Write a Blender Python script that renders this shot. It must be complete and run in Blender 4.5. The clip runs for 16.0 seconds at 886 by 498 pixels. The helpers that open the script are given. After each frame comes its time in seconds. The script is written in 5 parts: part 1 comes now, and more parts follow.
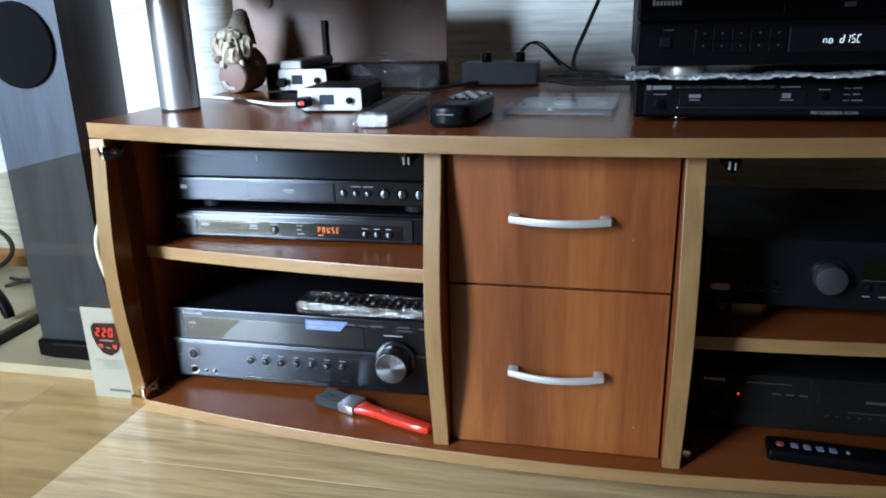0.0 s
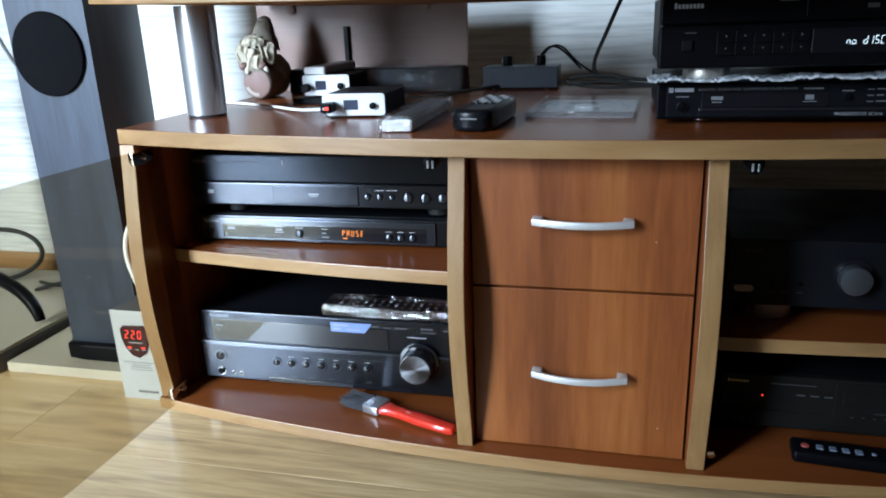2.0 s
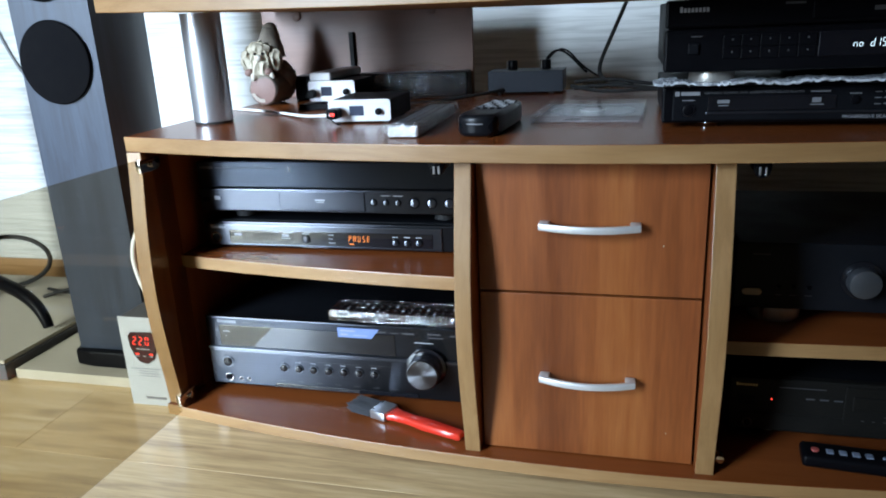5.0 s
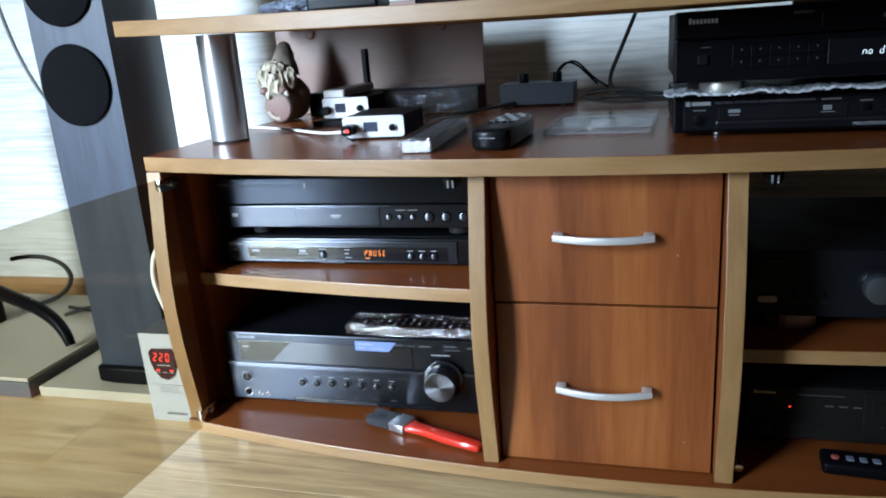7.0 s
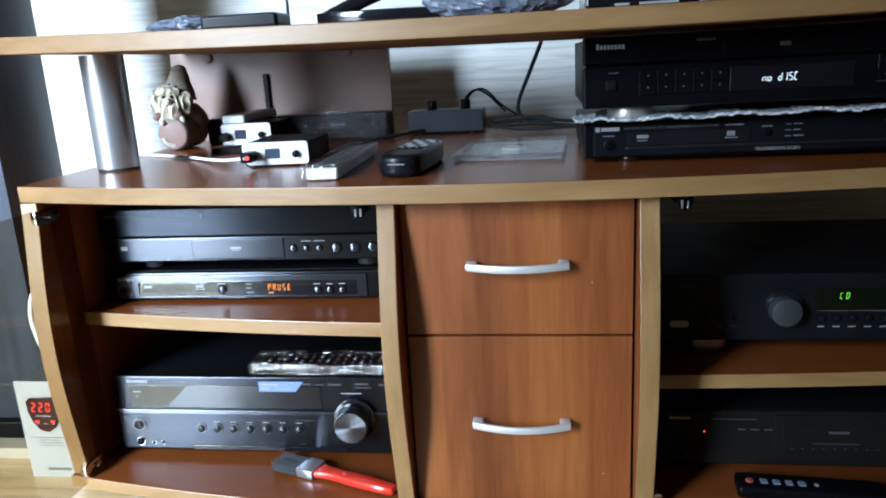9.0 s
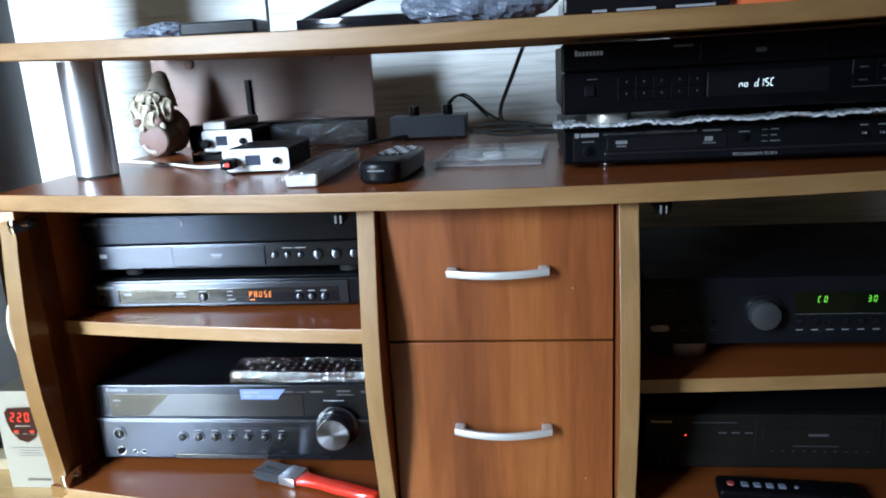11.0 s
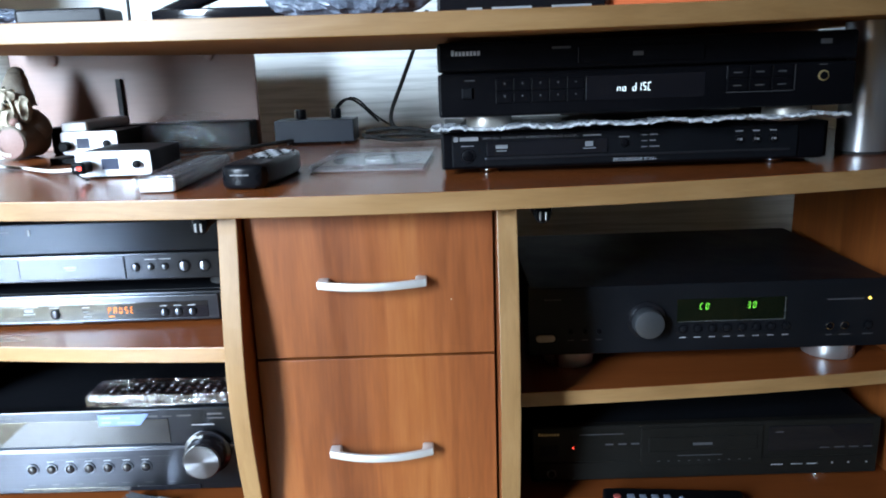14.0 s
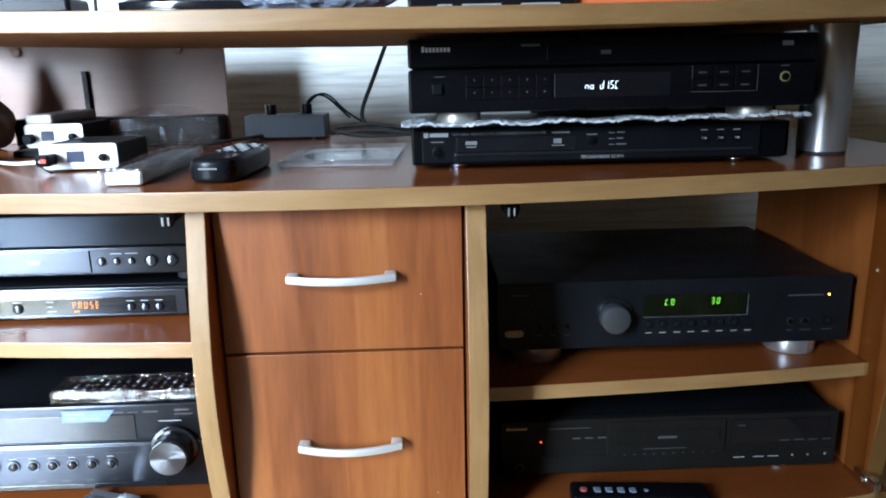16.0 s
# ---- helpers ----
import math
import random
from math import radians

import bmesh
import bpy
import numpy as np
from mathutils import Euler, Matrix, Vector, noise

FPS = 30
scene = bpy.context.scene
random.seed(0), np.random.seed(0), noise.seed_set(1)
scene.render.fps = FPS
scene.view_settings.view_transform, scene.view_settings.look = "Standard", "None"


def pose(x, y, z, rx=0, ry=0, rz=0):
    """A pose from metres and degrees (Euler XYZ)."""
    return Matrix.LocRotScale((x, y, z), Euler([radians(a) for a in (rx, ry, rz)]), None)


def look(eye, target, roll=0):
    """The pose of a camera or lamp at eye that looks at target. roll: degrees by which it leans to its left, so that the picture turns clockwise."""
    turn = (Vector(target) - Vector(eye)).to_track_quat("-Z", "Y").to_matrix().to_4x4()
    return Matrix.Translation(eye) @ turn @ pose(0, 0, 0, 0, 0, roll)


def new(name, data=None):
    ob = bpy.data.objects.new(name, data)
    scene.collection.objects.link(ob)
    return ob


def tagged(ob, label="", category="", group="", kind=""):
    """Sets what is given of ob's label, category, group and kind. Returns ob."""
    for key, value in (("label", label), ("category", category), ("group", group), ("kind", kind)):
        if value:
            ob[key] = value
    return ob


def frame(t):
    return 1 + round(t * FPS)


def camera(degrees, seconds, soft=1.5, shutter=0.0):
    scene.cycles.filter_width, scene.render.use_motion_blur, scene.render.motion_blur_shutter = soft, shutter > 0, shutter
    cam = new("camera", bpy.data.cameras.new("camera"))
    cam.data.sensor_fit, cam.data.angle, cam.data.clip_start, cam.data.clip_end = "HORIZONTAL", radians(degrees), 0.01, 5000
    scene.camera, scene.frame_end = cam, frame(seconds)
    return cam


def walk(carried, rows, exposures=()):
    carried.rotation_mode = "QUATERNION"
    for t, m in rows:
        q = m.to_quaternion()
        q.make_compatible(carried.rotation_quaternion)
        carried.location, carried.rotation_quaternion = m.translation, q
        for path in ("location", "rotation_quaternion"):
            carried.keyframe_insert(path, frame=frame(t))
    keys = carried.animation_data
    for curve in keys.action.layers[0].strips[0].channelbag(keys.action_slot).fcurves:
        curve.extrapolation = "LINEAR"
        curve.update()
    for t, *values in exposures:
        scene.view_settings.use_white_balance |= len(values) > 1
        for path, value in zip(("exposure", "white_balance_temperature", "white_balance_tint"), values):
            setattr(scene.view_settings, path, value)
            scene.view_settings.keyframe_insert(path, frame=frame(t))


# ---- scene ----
cam = camera(62.8, 16.0, 1.9, 0.5)
PATH = [
    (0, (0.065, -0.15, 0.615), (-0.349, 1.705, -0.006), -1.5),
    (0.5, (0.065, -0.148, 0.614), (-0.351, 1.705, -0.014), -1.4),
    (1, (0.063, -0.156, 0.616), (-0.367, 1.694, -0.011), -1.7),
    (1.5, (0.06, -0.162, 0.617), (-0.39, 1.686, -0.002), -1.9),
    (2, (0.061, -0.161, 0.618), (-0.403, 1.686, 0.006), -2.2),
    (2.5, (0.06, -0.159, 0.617), (-0.411, 1.686, 0.008), -2.3),
    (3, (0.06, -0.159, 0.618), (-0.416, 1.686, 0.011), -2.4),
    (5.5, (0.06, -0.161, 0.622), (-0.424, 1.685, 0.023), -2.9),
    (6, (0.062, -0.168, 0.626), (-0.436, 1.678, 0.040), -3.4),
    (6.5, (0.062, -0.168, 0.625), (-0.447, 1.678, 0.047), -3.8),
    (7, (0.061, -0.169, 0.625), (-0.457, 1.677, 0.055), -4.0),
    (7.5, (0.062, -0.167, 0.625), (-0.461, 1.678, 0.059), -4.2),
    (8, (0.059, -0.161, 0.625), (-0.4, 1.714, 0.101), -4.3),
    (8.5, (0.054, -0.138, 0.620), (-0.287, 1.767, 0.117), -3.4),
    (9, (0.053, -0.131, 0.615), (-0.224, 1.784, 0.109), -3.1),
    (9.2, (0.059, -0.127, 0.617), (-0.208, 1.791, 0.114), -3.0),
    (11.5, (0.061, -0.132, 0.617), (-0.181, 1.791, 0.124), -3.2),
    (12, (0.057, -0.135, 0.619), (-0.193, 1.788, 0.133), -3.3),
    (12.5, (0.068, -0.124, 0.620), (-0.167, 1.802, 0.133), -3.3),
    (13, (0.096, -0.096, 0.607), (-0.041, 1.839, 0.120), -2.7),
    (13.5, (0.105, -0.081, 0.601), (0.042, 1.857, 0.111), -2.1),
    (14, (0.105, -0.081, 0.603), (0.086, 1.86, 0.122), -2.0),
    (14.5, (0.106, -0.083, 0.606), (0.112, 1.858, 0.121), -2.2),
    (15, (0.108, -0.081, 0.604), (0.135, 1.858, 0.115), -1.8),
    (15.5, (0.109, -0.085, 0.602), (0.153, 1.854, 0.112), -1.4),
    (16, (0.108, -0.086, 0.600), (0.165, 1.854, 0.114), -1.2),
]
walk(cam, [(t, look(eye, target, roll)) for t, eye, target, roll in PATH],
     [(0, -0.58), (7.5, -0.58), (8.5, -0.36), (11.5, -0.28), (12.5, -0.16), (13.5, 0.18), (16, 0.30)])

# ---------------------------------------------------------------- light
world = bpy.data.worlds.new("world")
scene.world = world
world.use_nodes = True
wn, wl = world.node_tree.nodes, world.node_tree.links
wn.clear()
sky = wn.new("ShaderNodeTexSky")
sky.sky_type, sky.sun_disc = "NISHITA", False
sky.sun_elevation, sky.sun_rotation = radians(30), radians(200)
bg = wn.new("ShaderNodeBackground")
bg.inputs["Strength"].default_value = 0.10
wout = wn.new("ShaderNodeOutputWorld")
wl.new(sky.outputs[0], bg.inputs[0])
wl.new(bg.outputs[0], wout.inputs[0])

# room shell and the window that lights it
WALL_Y, LEFT_X, RIGHT_X, FRONT_Y, CEIL = 1.38, -3.0, 2.4, -2.0, 2.6
WIN_X0, WIN_X1, WIN_Z0, WIN_Z1 = -2.55, -1.72, 0.22, 2.25


def area_lamp(name, m, w, h, watts, rgb, spread=180):
    lamp = bpy.data.lights.new(name, "AREA")
    lamp.shape, lamp.size, lamp.size_y, lamp.energy, lamp.color = "RECTANGLE", w, h, watts, rgb
    lamp.spread = radians(spread)
    ob = new(name, lamp)
    ob.matrix_world = m
    return ob


WX, WZ = (WIN_X0 + WIN_X1) / 2, (WIN_Z0 + WIN_Z1) / 2
area_lamp("window_light", look((WX, FRONT_Y - 0.03, WZ), (-1.02, 0.62, 0.05)), WIN_X1 - WIN_X0, WIN_Z1 - WIN_Z0, 94, (0.625, 0.80, 1.0), 56)

# ---------------------------------------------------------------- materials


def nodes_of(name):
    m = bpy.data.materials.new(name)
    m.use_nodes = True
    t = m.node_tree
    return m, t.nodes, t.links, t.nodes["Principled BSDF"]


def plain(name, rgb, rough=0.5, metal=0.0, vary=0.12, scale=40.0, bump=0.05, stretch=(1, 1, 1), coat=0.0, spec=0.5):
    """Colour with large and small variation, uneven gloss and fine relief."""
    m, n, l, p = nodes_of(name)
    tc = n.new("ShaderNodeTexCoord")
    mp = n.new("ShaderNodeMapping")
    mp.inputs["Scale"].default_value = stretch
    l.new(tc.outputs["Object"], mp.inputs[0])
    fine, broad = n.new("ShaderNodeTexNoise"), n.new("ShaderNodeTexNoise")
    fine.inputs["Scale"].default_value, fine.inputs["Detail"].default_value = scale * 8, 4
    broad.inputs["Scale"].default_value, broad.inputs["Detail"].default_value = scale * 0.4, 5
    l.new(mp.outputs[0], fine.inputs[0])
    l.new(mp.outputs[0], broad.inputs[0])
    mix = n.new("ShaderNodeMath")
    mix.operation = "ADD"
    l.new(fine.outputs[0], mix.inputs[0])
    l.new(broad.outputs[0], mix.inputs[1])
    ramp = n.new("ShaderNodeMapRange")
    ramp.inputs["From Min"].default_value, ramp.inputs["From Max"].default_value = 0.6, 1.4
    ramp.inputs["To Min"].default_value, ramp.inputs["To Max"].default_value = 1 - vary, 1 + vary
    l.new(mix.outputs[0], ramp.inputs[0])
    col = n.new("ShaderNodeMix")
    col.data_type, col.blend_type = "RGBA", "MULTIPLY"
    col.inputs["Factor"].default_value = 1
    col.inputs["A"].default_value = (*rgb, 1)
    l.new(ramp.outputs[0], col.inputs["B"])
    l.new(col.outputs["Result"], p.inputs["Base Color"])
    rr = n.new("ShaderNodeMapRange")
    rr.inputs["From Min"].default_value, rr.inputs["From Max"].default_value = 0.3, 0.7
    rr.inputs["To Min"].default_value, rr.inputs["To Max"].default_value = max(rough - 0.06, 0.02), min(rough + 0.08, 1)
    l.new(broad.outputs[0], rr.inputs[0])
    l.new(rr.outputs[0], p.inputs["Roughness"])
    p.inputs["Metallic"].default_value = metal
    p.inputs["Coat Weight"].default_value = coat
    p.inputs["Coat Roughness"].default_value = 0.08
    p.inputs["Specular IOR Level"].default_value = spec
    if bump:
        bp = n.new("ShaderNodeBump")
        bp.inputs["Strength"].default_value, bp.inputs["Distance"].default_value = bump, 0.001
        l.new(fine.outputs[0], bp.inputs["Height"])
        l.new(bp.outputs[0], p.inputs["Normal"])
    return m


def brushed(name, base, gloss, rough=0.31):
    """Dark finely brushed metal: highlights stay narrow across the grain and are drawn out upright."""
    m, n, l, p = nodes_of(name)
    gl, add, up = n.new("ShaderNodeBsdfAnisotropic"), n.new("ShaderNodeAddShader"), n.new("ShaderNodeCombineXYZ")
    gl.distribution = "BECKMANN"
    gl.inputs["Roughness"].default_value, gl.inputs["Anisotropy"].default_value = rough, 0.62
    up.inputs[0].default_value = 1
    l.new(up.outputs[0], gl.inputs["Tangent"])
    tc, mp, nz, mix = n.new("ShaderNodeTexCoord"), n.new("ShaderNodeMapping"), n.new("ShaderNodeTexNoise"), n.new("ShaderNodeMix")
    mp.inputs["Scale"].default_value = (3, 60, 700)
    nz.inputs["Scale"].default_value, nz.inputs["Detail"].default_value = 1.0, 4
    mix.data_type = "RGBA"
    mix.inputs["A"].default_value, mix.inputs["B"].default_value = (*[c * 0.8 for c in gloss], 1), (*[c * 1.2 for c in gloss], 1)
    l.new(tc.outputs["Object"], mp.inputs[0])
    l.new(mp.outputs[0], nz.inputs[0])
    l.new(nz.outputs[0], mix.inputs["Factor"])
    l.new(mix.outputs["Result"], gl.inputs["Color"])
    p.inputs["Base Color"].default_value = (*base, 1)
    p.inputs["Roughness"].default_value, p.inputs["Specular IOR Level"].default_value = 0.5, 0.05
    l.new(p.outputs[0], add.inputs[0])
    l.new(gl.outputs[0], add.inputs[1])
    l.new(add.outputs[0], n["Material Output"].inputs["Surface"])
    return m


def wood(name, dark, mid, light, axis="x", rough=0.35, scale=1.0, coat=0.0, bump=0.08, broad_amount=0.5, per_piece=0.0, spec=0.5, rvar=0.2, lo=0.33, hi=0.68):
    """Laminate with long grain along one axis: broad tone bands, growth streaks and fine pores."""
    m, n, l, p = nodes_of(name)
    tc = n.new("ShaderNodeTexCoord")
    mp = n.new("ShaderNodeMapping")
    long, short = 1.2 * scale, 16.0 * scale
    mp.inputs["Scale"].default_value = [long if a == axis else short for a in "xyz"]
    if per_piece:
        info = n.new("ShaderNodeObjectInfo")
        sc = n.new("ShaderNodeMath")
        sc.operation = "MULTIPLY"
        sc.inputs[1].default_value = 37.0
        l.new(info.outputs["Random"], sc.inputs[0])
        l.new(sc.outputs[0], mp.inputs["Location"])
    l.new(tc.outputs["Object"], mp.inputs[0])
    broad, streak, pore = (n.new("ShaderNodeTexNoise") for _ in range(3))
    for node, s, d, dist in ((broad, 0.7, 3, 0.6), (streak, 3.0, 6, 0.9), (pore, 22.0, 3, 0.0)):
        node.inputs["Scale"].default_value, node.inputs["Detail"].default_value, node.inputs["Distortion"].default_value = s, d, dist
        l.new(mp.outputs[0], node.inputs[0])
    f1 = n.new("ShaderNodeMix")
    f1.inputs["Factor"].default_value = 1 - broad_amount
    l.new(broad.outputs[0], f1.inputs["A"])
    l.new(streak.outputs[0], f1.inputs["B"])
    f2 = n.new("ShaderNodeMix")
    f2.inputs["Factor"].default_value = 0.16
    l.new(f1.outputs["Result"], f2.inputs["A"])
    l.new(pore.outputs[0], f2.inputs["B"])
    ramp = n.new("ShaderNodeValToRGB")
    e = ramp.color_ramp.elements
    e[0].position, e[0].color = lo, (*dark, 1)
    e[1].position, e[1].color = hi, (*light, 1)
    k = e.new(0.5)
    k.color = (*mid, 1)
    l.new(f2.outputs["Result"], ramp.inputs[0])
    out = ramp.outputs[0]
    if per_piece:
        mul = n.new("ShaderNodeMapRange")
        mul.inputs["To Min"].default_value, mul.inputs["To Max"].default_value = 1 - per_piece, 1 + per_piece
        l.new(info.outputs["Random"], mul.inputs[0])
        mc = n.new("ShaderNodeMix")
        mc.data_type, mc.blend_type = "RGBA", "MULTIPLY"
        mc.inputs["Factor"].default_value = 1
        l.new(out, mc.inputs["A"])
        l.new(mul.outputs[0], mc.inputs["B"])
        out = mc.outputs["Result"]
    l.new(out, p.inputs["Base Color"])
    rr = n.new("ShaderNodeMapRange")
    rr.inputs["To Min"].default_value, rr.inputs["To Max"].default_value = rough - 0.4 * rvar, rough + 0.6 * rvar
    l.new(streak.outputs[0], rr.inputs[0])
    if rvar > 0.05:
        l.new(rr.outputs[0], p.inputs["Roughness"])
    else:
        p.inputs["Roughness"].default_value = rough
    p.inputs["Coat Weight"].default_value = coat
    p.inputs["Coat Roughness"].default_value = 0.12
    p.inputs["Specular IOR Level"].default_value = spec
    bp = n.new("ShaderNodeBump")
    bp.inputs["Strength"].default_value, bp.inputs["Distance"].default_value = bump, 0.0006
    l.new(f2.outputs["Result"], bp.inputs["Height"])
    if bump:
        l.new(bp.outputs[0], p.inputs["Normal"])
    return m


def wallpaper(name):
    """Pale vinyl wallpaper with irregular horizontal ribs."""
    m, n, l, p = nodes_of(name)
    tc = n.new("ShaderNodeTexCoord")
    mp = n.new("ShaderNodeMapping")
    mp.inputs["Scale"].default_value = (6, 6, 130)
    l.new(tc.outputs["Object"], mp.inputs[0])
    ribs = n.new("ShaderNodeTexNoise")
    ribs.inputs["Scale"].default_value, ribs.inputs["Detail"].default_value, ribs.inputs["Distortion"].default_value = 1.0, 5, 0.5
    l.new(mp.outputs[0], ribs.inputs[0])
    broad = n.new("ShaderNodeTexNoise")
    broad.inputs["Scale"].default_value = 3.0
    l.new(tc.outputs["Object"], broad.inputs[0])
    ramp = n.new("ShaderNodeValToRGB")
    e = ramp.color_ramp.elements
    e[0].position, e[0].color = 0.33, (0.47, 0.475, 0.455, 1)
    e[1].position, e[1].color = 0.55, (0.66, 0.665, 0.64, 1)
    l.new(ribs.outputs[0], ramp.inputs[0])
    mc = n.new("ShaderNodeMix")
    mc.data_type, mc.blend_type = "RGBA", "MULTIPLY"
    mc.inputs["Factor"].default_value = 0.2
    l.new(ramp.outputs[0], mc.inputs["A"])
    l.new(broad.outputs[0], mc.inputs["B"])
    l.new(mc.outputs["Result"], p.inputs["Base Color"])
    p.inputs["Roughness"].default_value = 0.55
    bp = n.new("ShaderNodeBump")
    bp.inputs["Strength"].default_value, bp.inputs["Distance"].default_value = 0.35, 0.002
    l.new(ribs.outputs[0], bp.inputs["Height"])
    l.new(bp.outputs[0], p.inputs["Normal"])
    return m


def glow(name, rgb, strength):
    m, n, l, p = nodes_of(name)
    p.inputs["Base Color"].default_value = (*[c * 0.2 for c in rgb], 1)
    p.inputs["Emission Color"].default_value = (*rgb, 1)
    p.inputs["Emission Strength"].default_value = strength
    return m


def tinted_pane(name, rgb):
    """Flat tinted float glass: light passes straight through each face, with a clear Fresnel reflection."""
    m, n, l, p = nodes_of(name)
    tr, gl, lw, mix = n.new("ShaderNodeBsdfTransparent"), n.new("ShaderNodeBsdfGlossy"), n.new("ShaderNodeLayerWeight"), n.new("ShaderNodeMixShader")
    power, scale = n.new("ShaderNodeMath"), n.new("ShaderNodeMath")
    power.operation, scale.operation = "POWER", "MULTIPLY_ADD"
    power.inputs[1].default_value = 5.0
    scale.inputs[1].default_value, scale.inputs[2].default_value = 0.30, 0.02
    lw.inputs["Blend"].default_value = 0.5
    tr.inputs["Color"].default_value = (*rgb, 1)
    gl.inputs["Roughness"].default_value = 0.02
    l.new(lw.outputs["Facing"], power.inputs[0])
    l.new(power.outputs[0], scale.inputs[0])
    l.new(scale.outputs[0], mix.inputs[0])
    l.new(tr.outputs[0], mix.inputs[1])
    l.new(gl.outputs[0], mix.inputs[2])
    l.new(mix.outputs[0], n["Material Output"].inputs["Surface"])
    return m


def film_wrap(name, clear=0.72, crinkle=1.0):
    """Thin clinging plastic film: mostly see-through, with sharp crinkled glints."""
    m, n, l, p = nodes_of(name)
    out = n["Material Output"]
    tr, gl, mix = n.new("ShaderNodeBsdfTransparent"), n.new("ShaderNodeBsdfGlossy"), n.new("ShaderNodeMixShader")
    gl.inputs["Roughness"].default_value = 0.12
    gl.inputs["Color"].default_value = (0.9, 0.93, 0.97, 1)
    tc, nz, bp = n.new("ShaderNodeTexCoord"), n.new("ShaderNodeTexNoise"), n.new("ShaderNodeBump")
    nz.inputs["Scale"].default_value, nz.inputs["Detail"].default_value, nz.inputs["Distortion"].default_value = 70, 3, 2.0
    bp.inputs["Strength"].default_value, bp.inputs["Distance"].default_value = crinkle, 0.006
    l.new(tc.outputs["Object"], nz.inputs[0])
    l.new(nz.outputs[0], bp.inputs["Height"])
    l.new(bp.outputs[0], gl.inputs["Normal"])
    mix.inputs[0].default_value = 1 - clear
    l.new(tr.outputs[0], mix.inputs[1])
    l.new(gl.outputs[0], mix.inputs[2])
    l.new(mix.outputs[0], out.inputs["Surface"])
    return m


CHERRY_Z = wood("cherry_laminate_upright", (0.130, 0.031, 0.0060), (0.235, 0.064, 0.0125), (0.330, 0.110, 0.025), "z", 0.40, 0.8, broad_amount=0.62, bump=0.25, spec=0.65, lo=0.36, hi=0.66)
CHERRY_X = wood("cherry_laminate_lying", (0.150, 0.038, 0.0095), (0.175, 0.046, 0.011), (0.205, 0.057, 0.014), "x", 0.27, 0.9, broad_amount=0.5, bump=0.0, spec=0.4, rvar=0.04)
UNDER = plain("matt_underside", (0.30, 0.150, 0.062), 0.85, vary=0.1, spec=0.1)
EDGE_X = wood("edge_band_lying", (0.215, 0.112, 0.040), (0.290, 0.160, 0.062), (0.355, 0.208, 0.088), "x", 0.38, 1.6, broad_amount=0.5, bump=0.06, spec=0.75)
EDGE_Z = wood("edge_band_upright", (0.215, 0.112, 0.040), (0.290, 0.160, 0.062), (0.355, 0.208, 0.088), "z", 0.38, 1.6, broad_amount=0.5, bump=0.06, spec=0.75)
OAK = wood("oak_floor", (0.33, 0.215, 0.105), (0.56, 0.39, 0.195), (0.72, 0.56, 0.34), "x", 0.30, 1.0, coat=0.25, broad_amount=0.42, per_piece=0.08, lo=0.355, hi=0.665)
PAPER = wallpaper("ribbed_wallpaper")
PLASTER = plain("white_plaster", (0.62, 0.60, 0.56), 0.8, vary=0.04, scale=3)
BLACK = plain("black_plastic", (0.003, 0.003, 0.004), 0.36, vary=0.2, spec=0.07)
BLACK_SATIN = plain("satin_black_plastic", (0.006, 0.0065, 0.008), 0.30, vary=0.15, spec=0.2)
BLACK_GLOSS = plain("black_gloss", (0.008, 0.008, 0.010), 0.12, vary=0.15, bump=0.0)
BLACK_METAL = plain("black_painted_steel", (0.005, 0.0055, 0.007), 0.42, metal=0.0, vary=0.15, bump=0.15, spec=0.08)
FASCIA = brushed("brushed_black_aluminium", (0.003, 0.0033, 0.004), (0.036, 0.039, 0.047))
FASCIA_GREY = brushed("brushed_dark_grey_aluminium", (0.010, 0.011, 0.013), (0.075, 0.080, 0.093))
FASCIA_GLOSS = brushed("glossy_black_acrylic", (0.003, 0.0032, 0.004), (0.016, 0.019, 0.025), 0.28)
SMOKE = plain("smoked_window", (0.006, 0.006, 0.008), 0.06, vary=0.0, bump=0.0)
HANDLE = plain("satin_nickel", (0.62, 0.62, 0.61), 0.45, metal=0.45, vary=0.04)
ALU = plain("satin_aluminium", (0.60, 0.61, 0.63), 0.30, metal=0.85, vary=0.05, stretch=(1, 1, 0.1))
CHROME = plain("chrome", (0.8, 0.8, 0.8), 0.10, metal=1.0, vary=0.03, bump=0.0)
SILVER = plain("silver_paint", (0.66, 0.67, 0.68), 0.30, metal=0.25, vary=0.05)
WHITE = plain("white_plastic", (0.78, 0.78, 0.76), 0.4, vary=0.05)
PRINT = plain("white_print", (0.30, 0.31, 0.33), 0.5, vary=0.05)
PRINT_MID = plain("pale_grey_print", (0.15, 0.155, 0.165), 0.5, vary=0.05)
PRINT_DIM = plain("grey_print", (0.055, 0.055, 0.06), 0.5, vary=0.05)
GOLD = plain("gold_print", (0.45, 0.33, 0.14), 0.4, metal=0.4, vary=0.05)
RED = plain("red_lacquer", (0.62, 0.035, 0.018), 0.22, vary=0.08, coat=0.6)
BRISTLE = plain("dark_bristle", (0.012, 0.013, 0.017), 0.6, vary=0.4, stretch=(0.2, 6, 6))
MILKY = plain("milky_wrap", (0.15, 0.18, 0.235), 0.16, vary=0.5, scale=45, bump=0.9)
RUBBER = plain("black_rubber", (0.010, 0.010, 0.010), 0.7)
SPK = wood("black_ash_vinyl", (0.012, 0.016, 0.026), (0.021, 0.029, 0.046), (0.034, 0.046, 0.071), "z", 0.46, 1.6, broad_amount=0.35, spec=0.45)
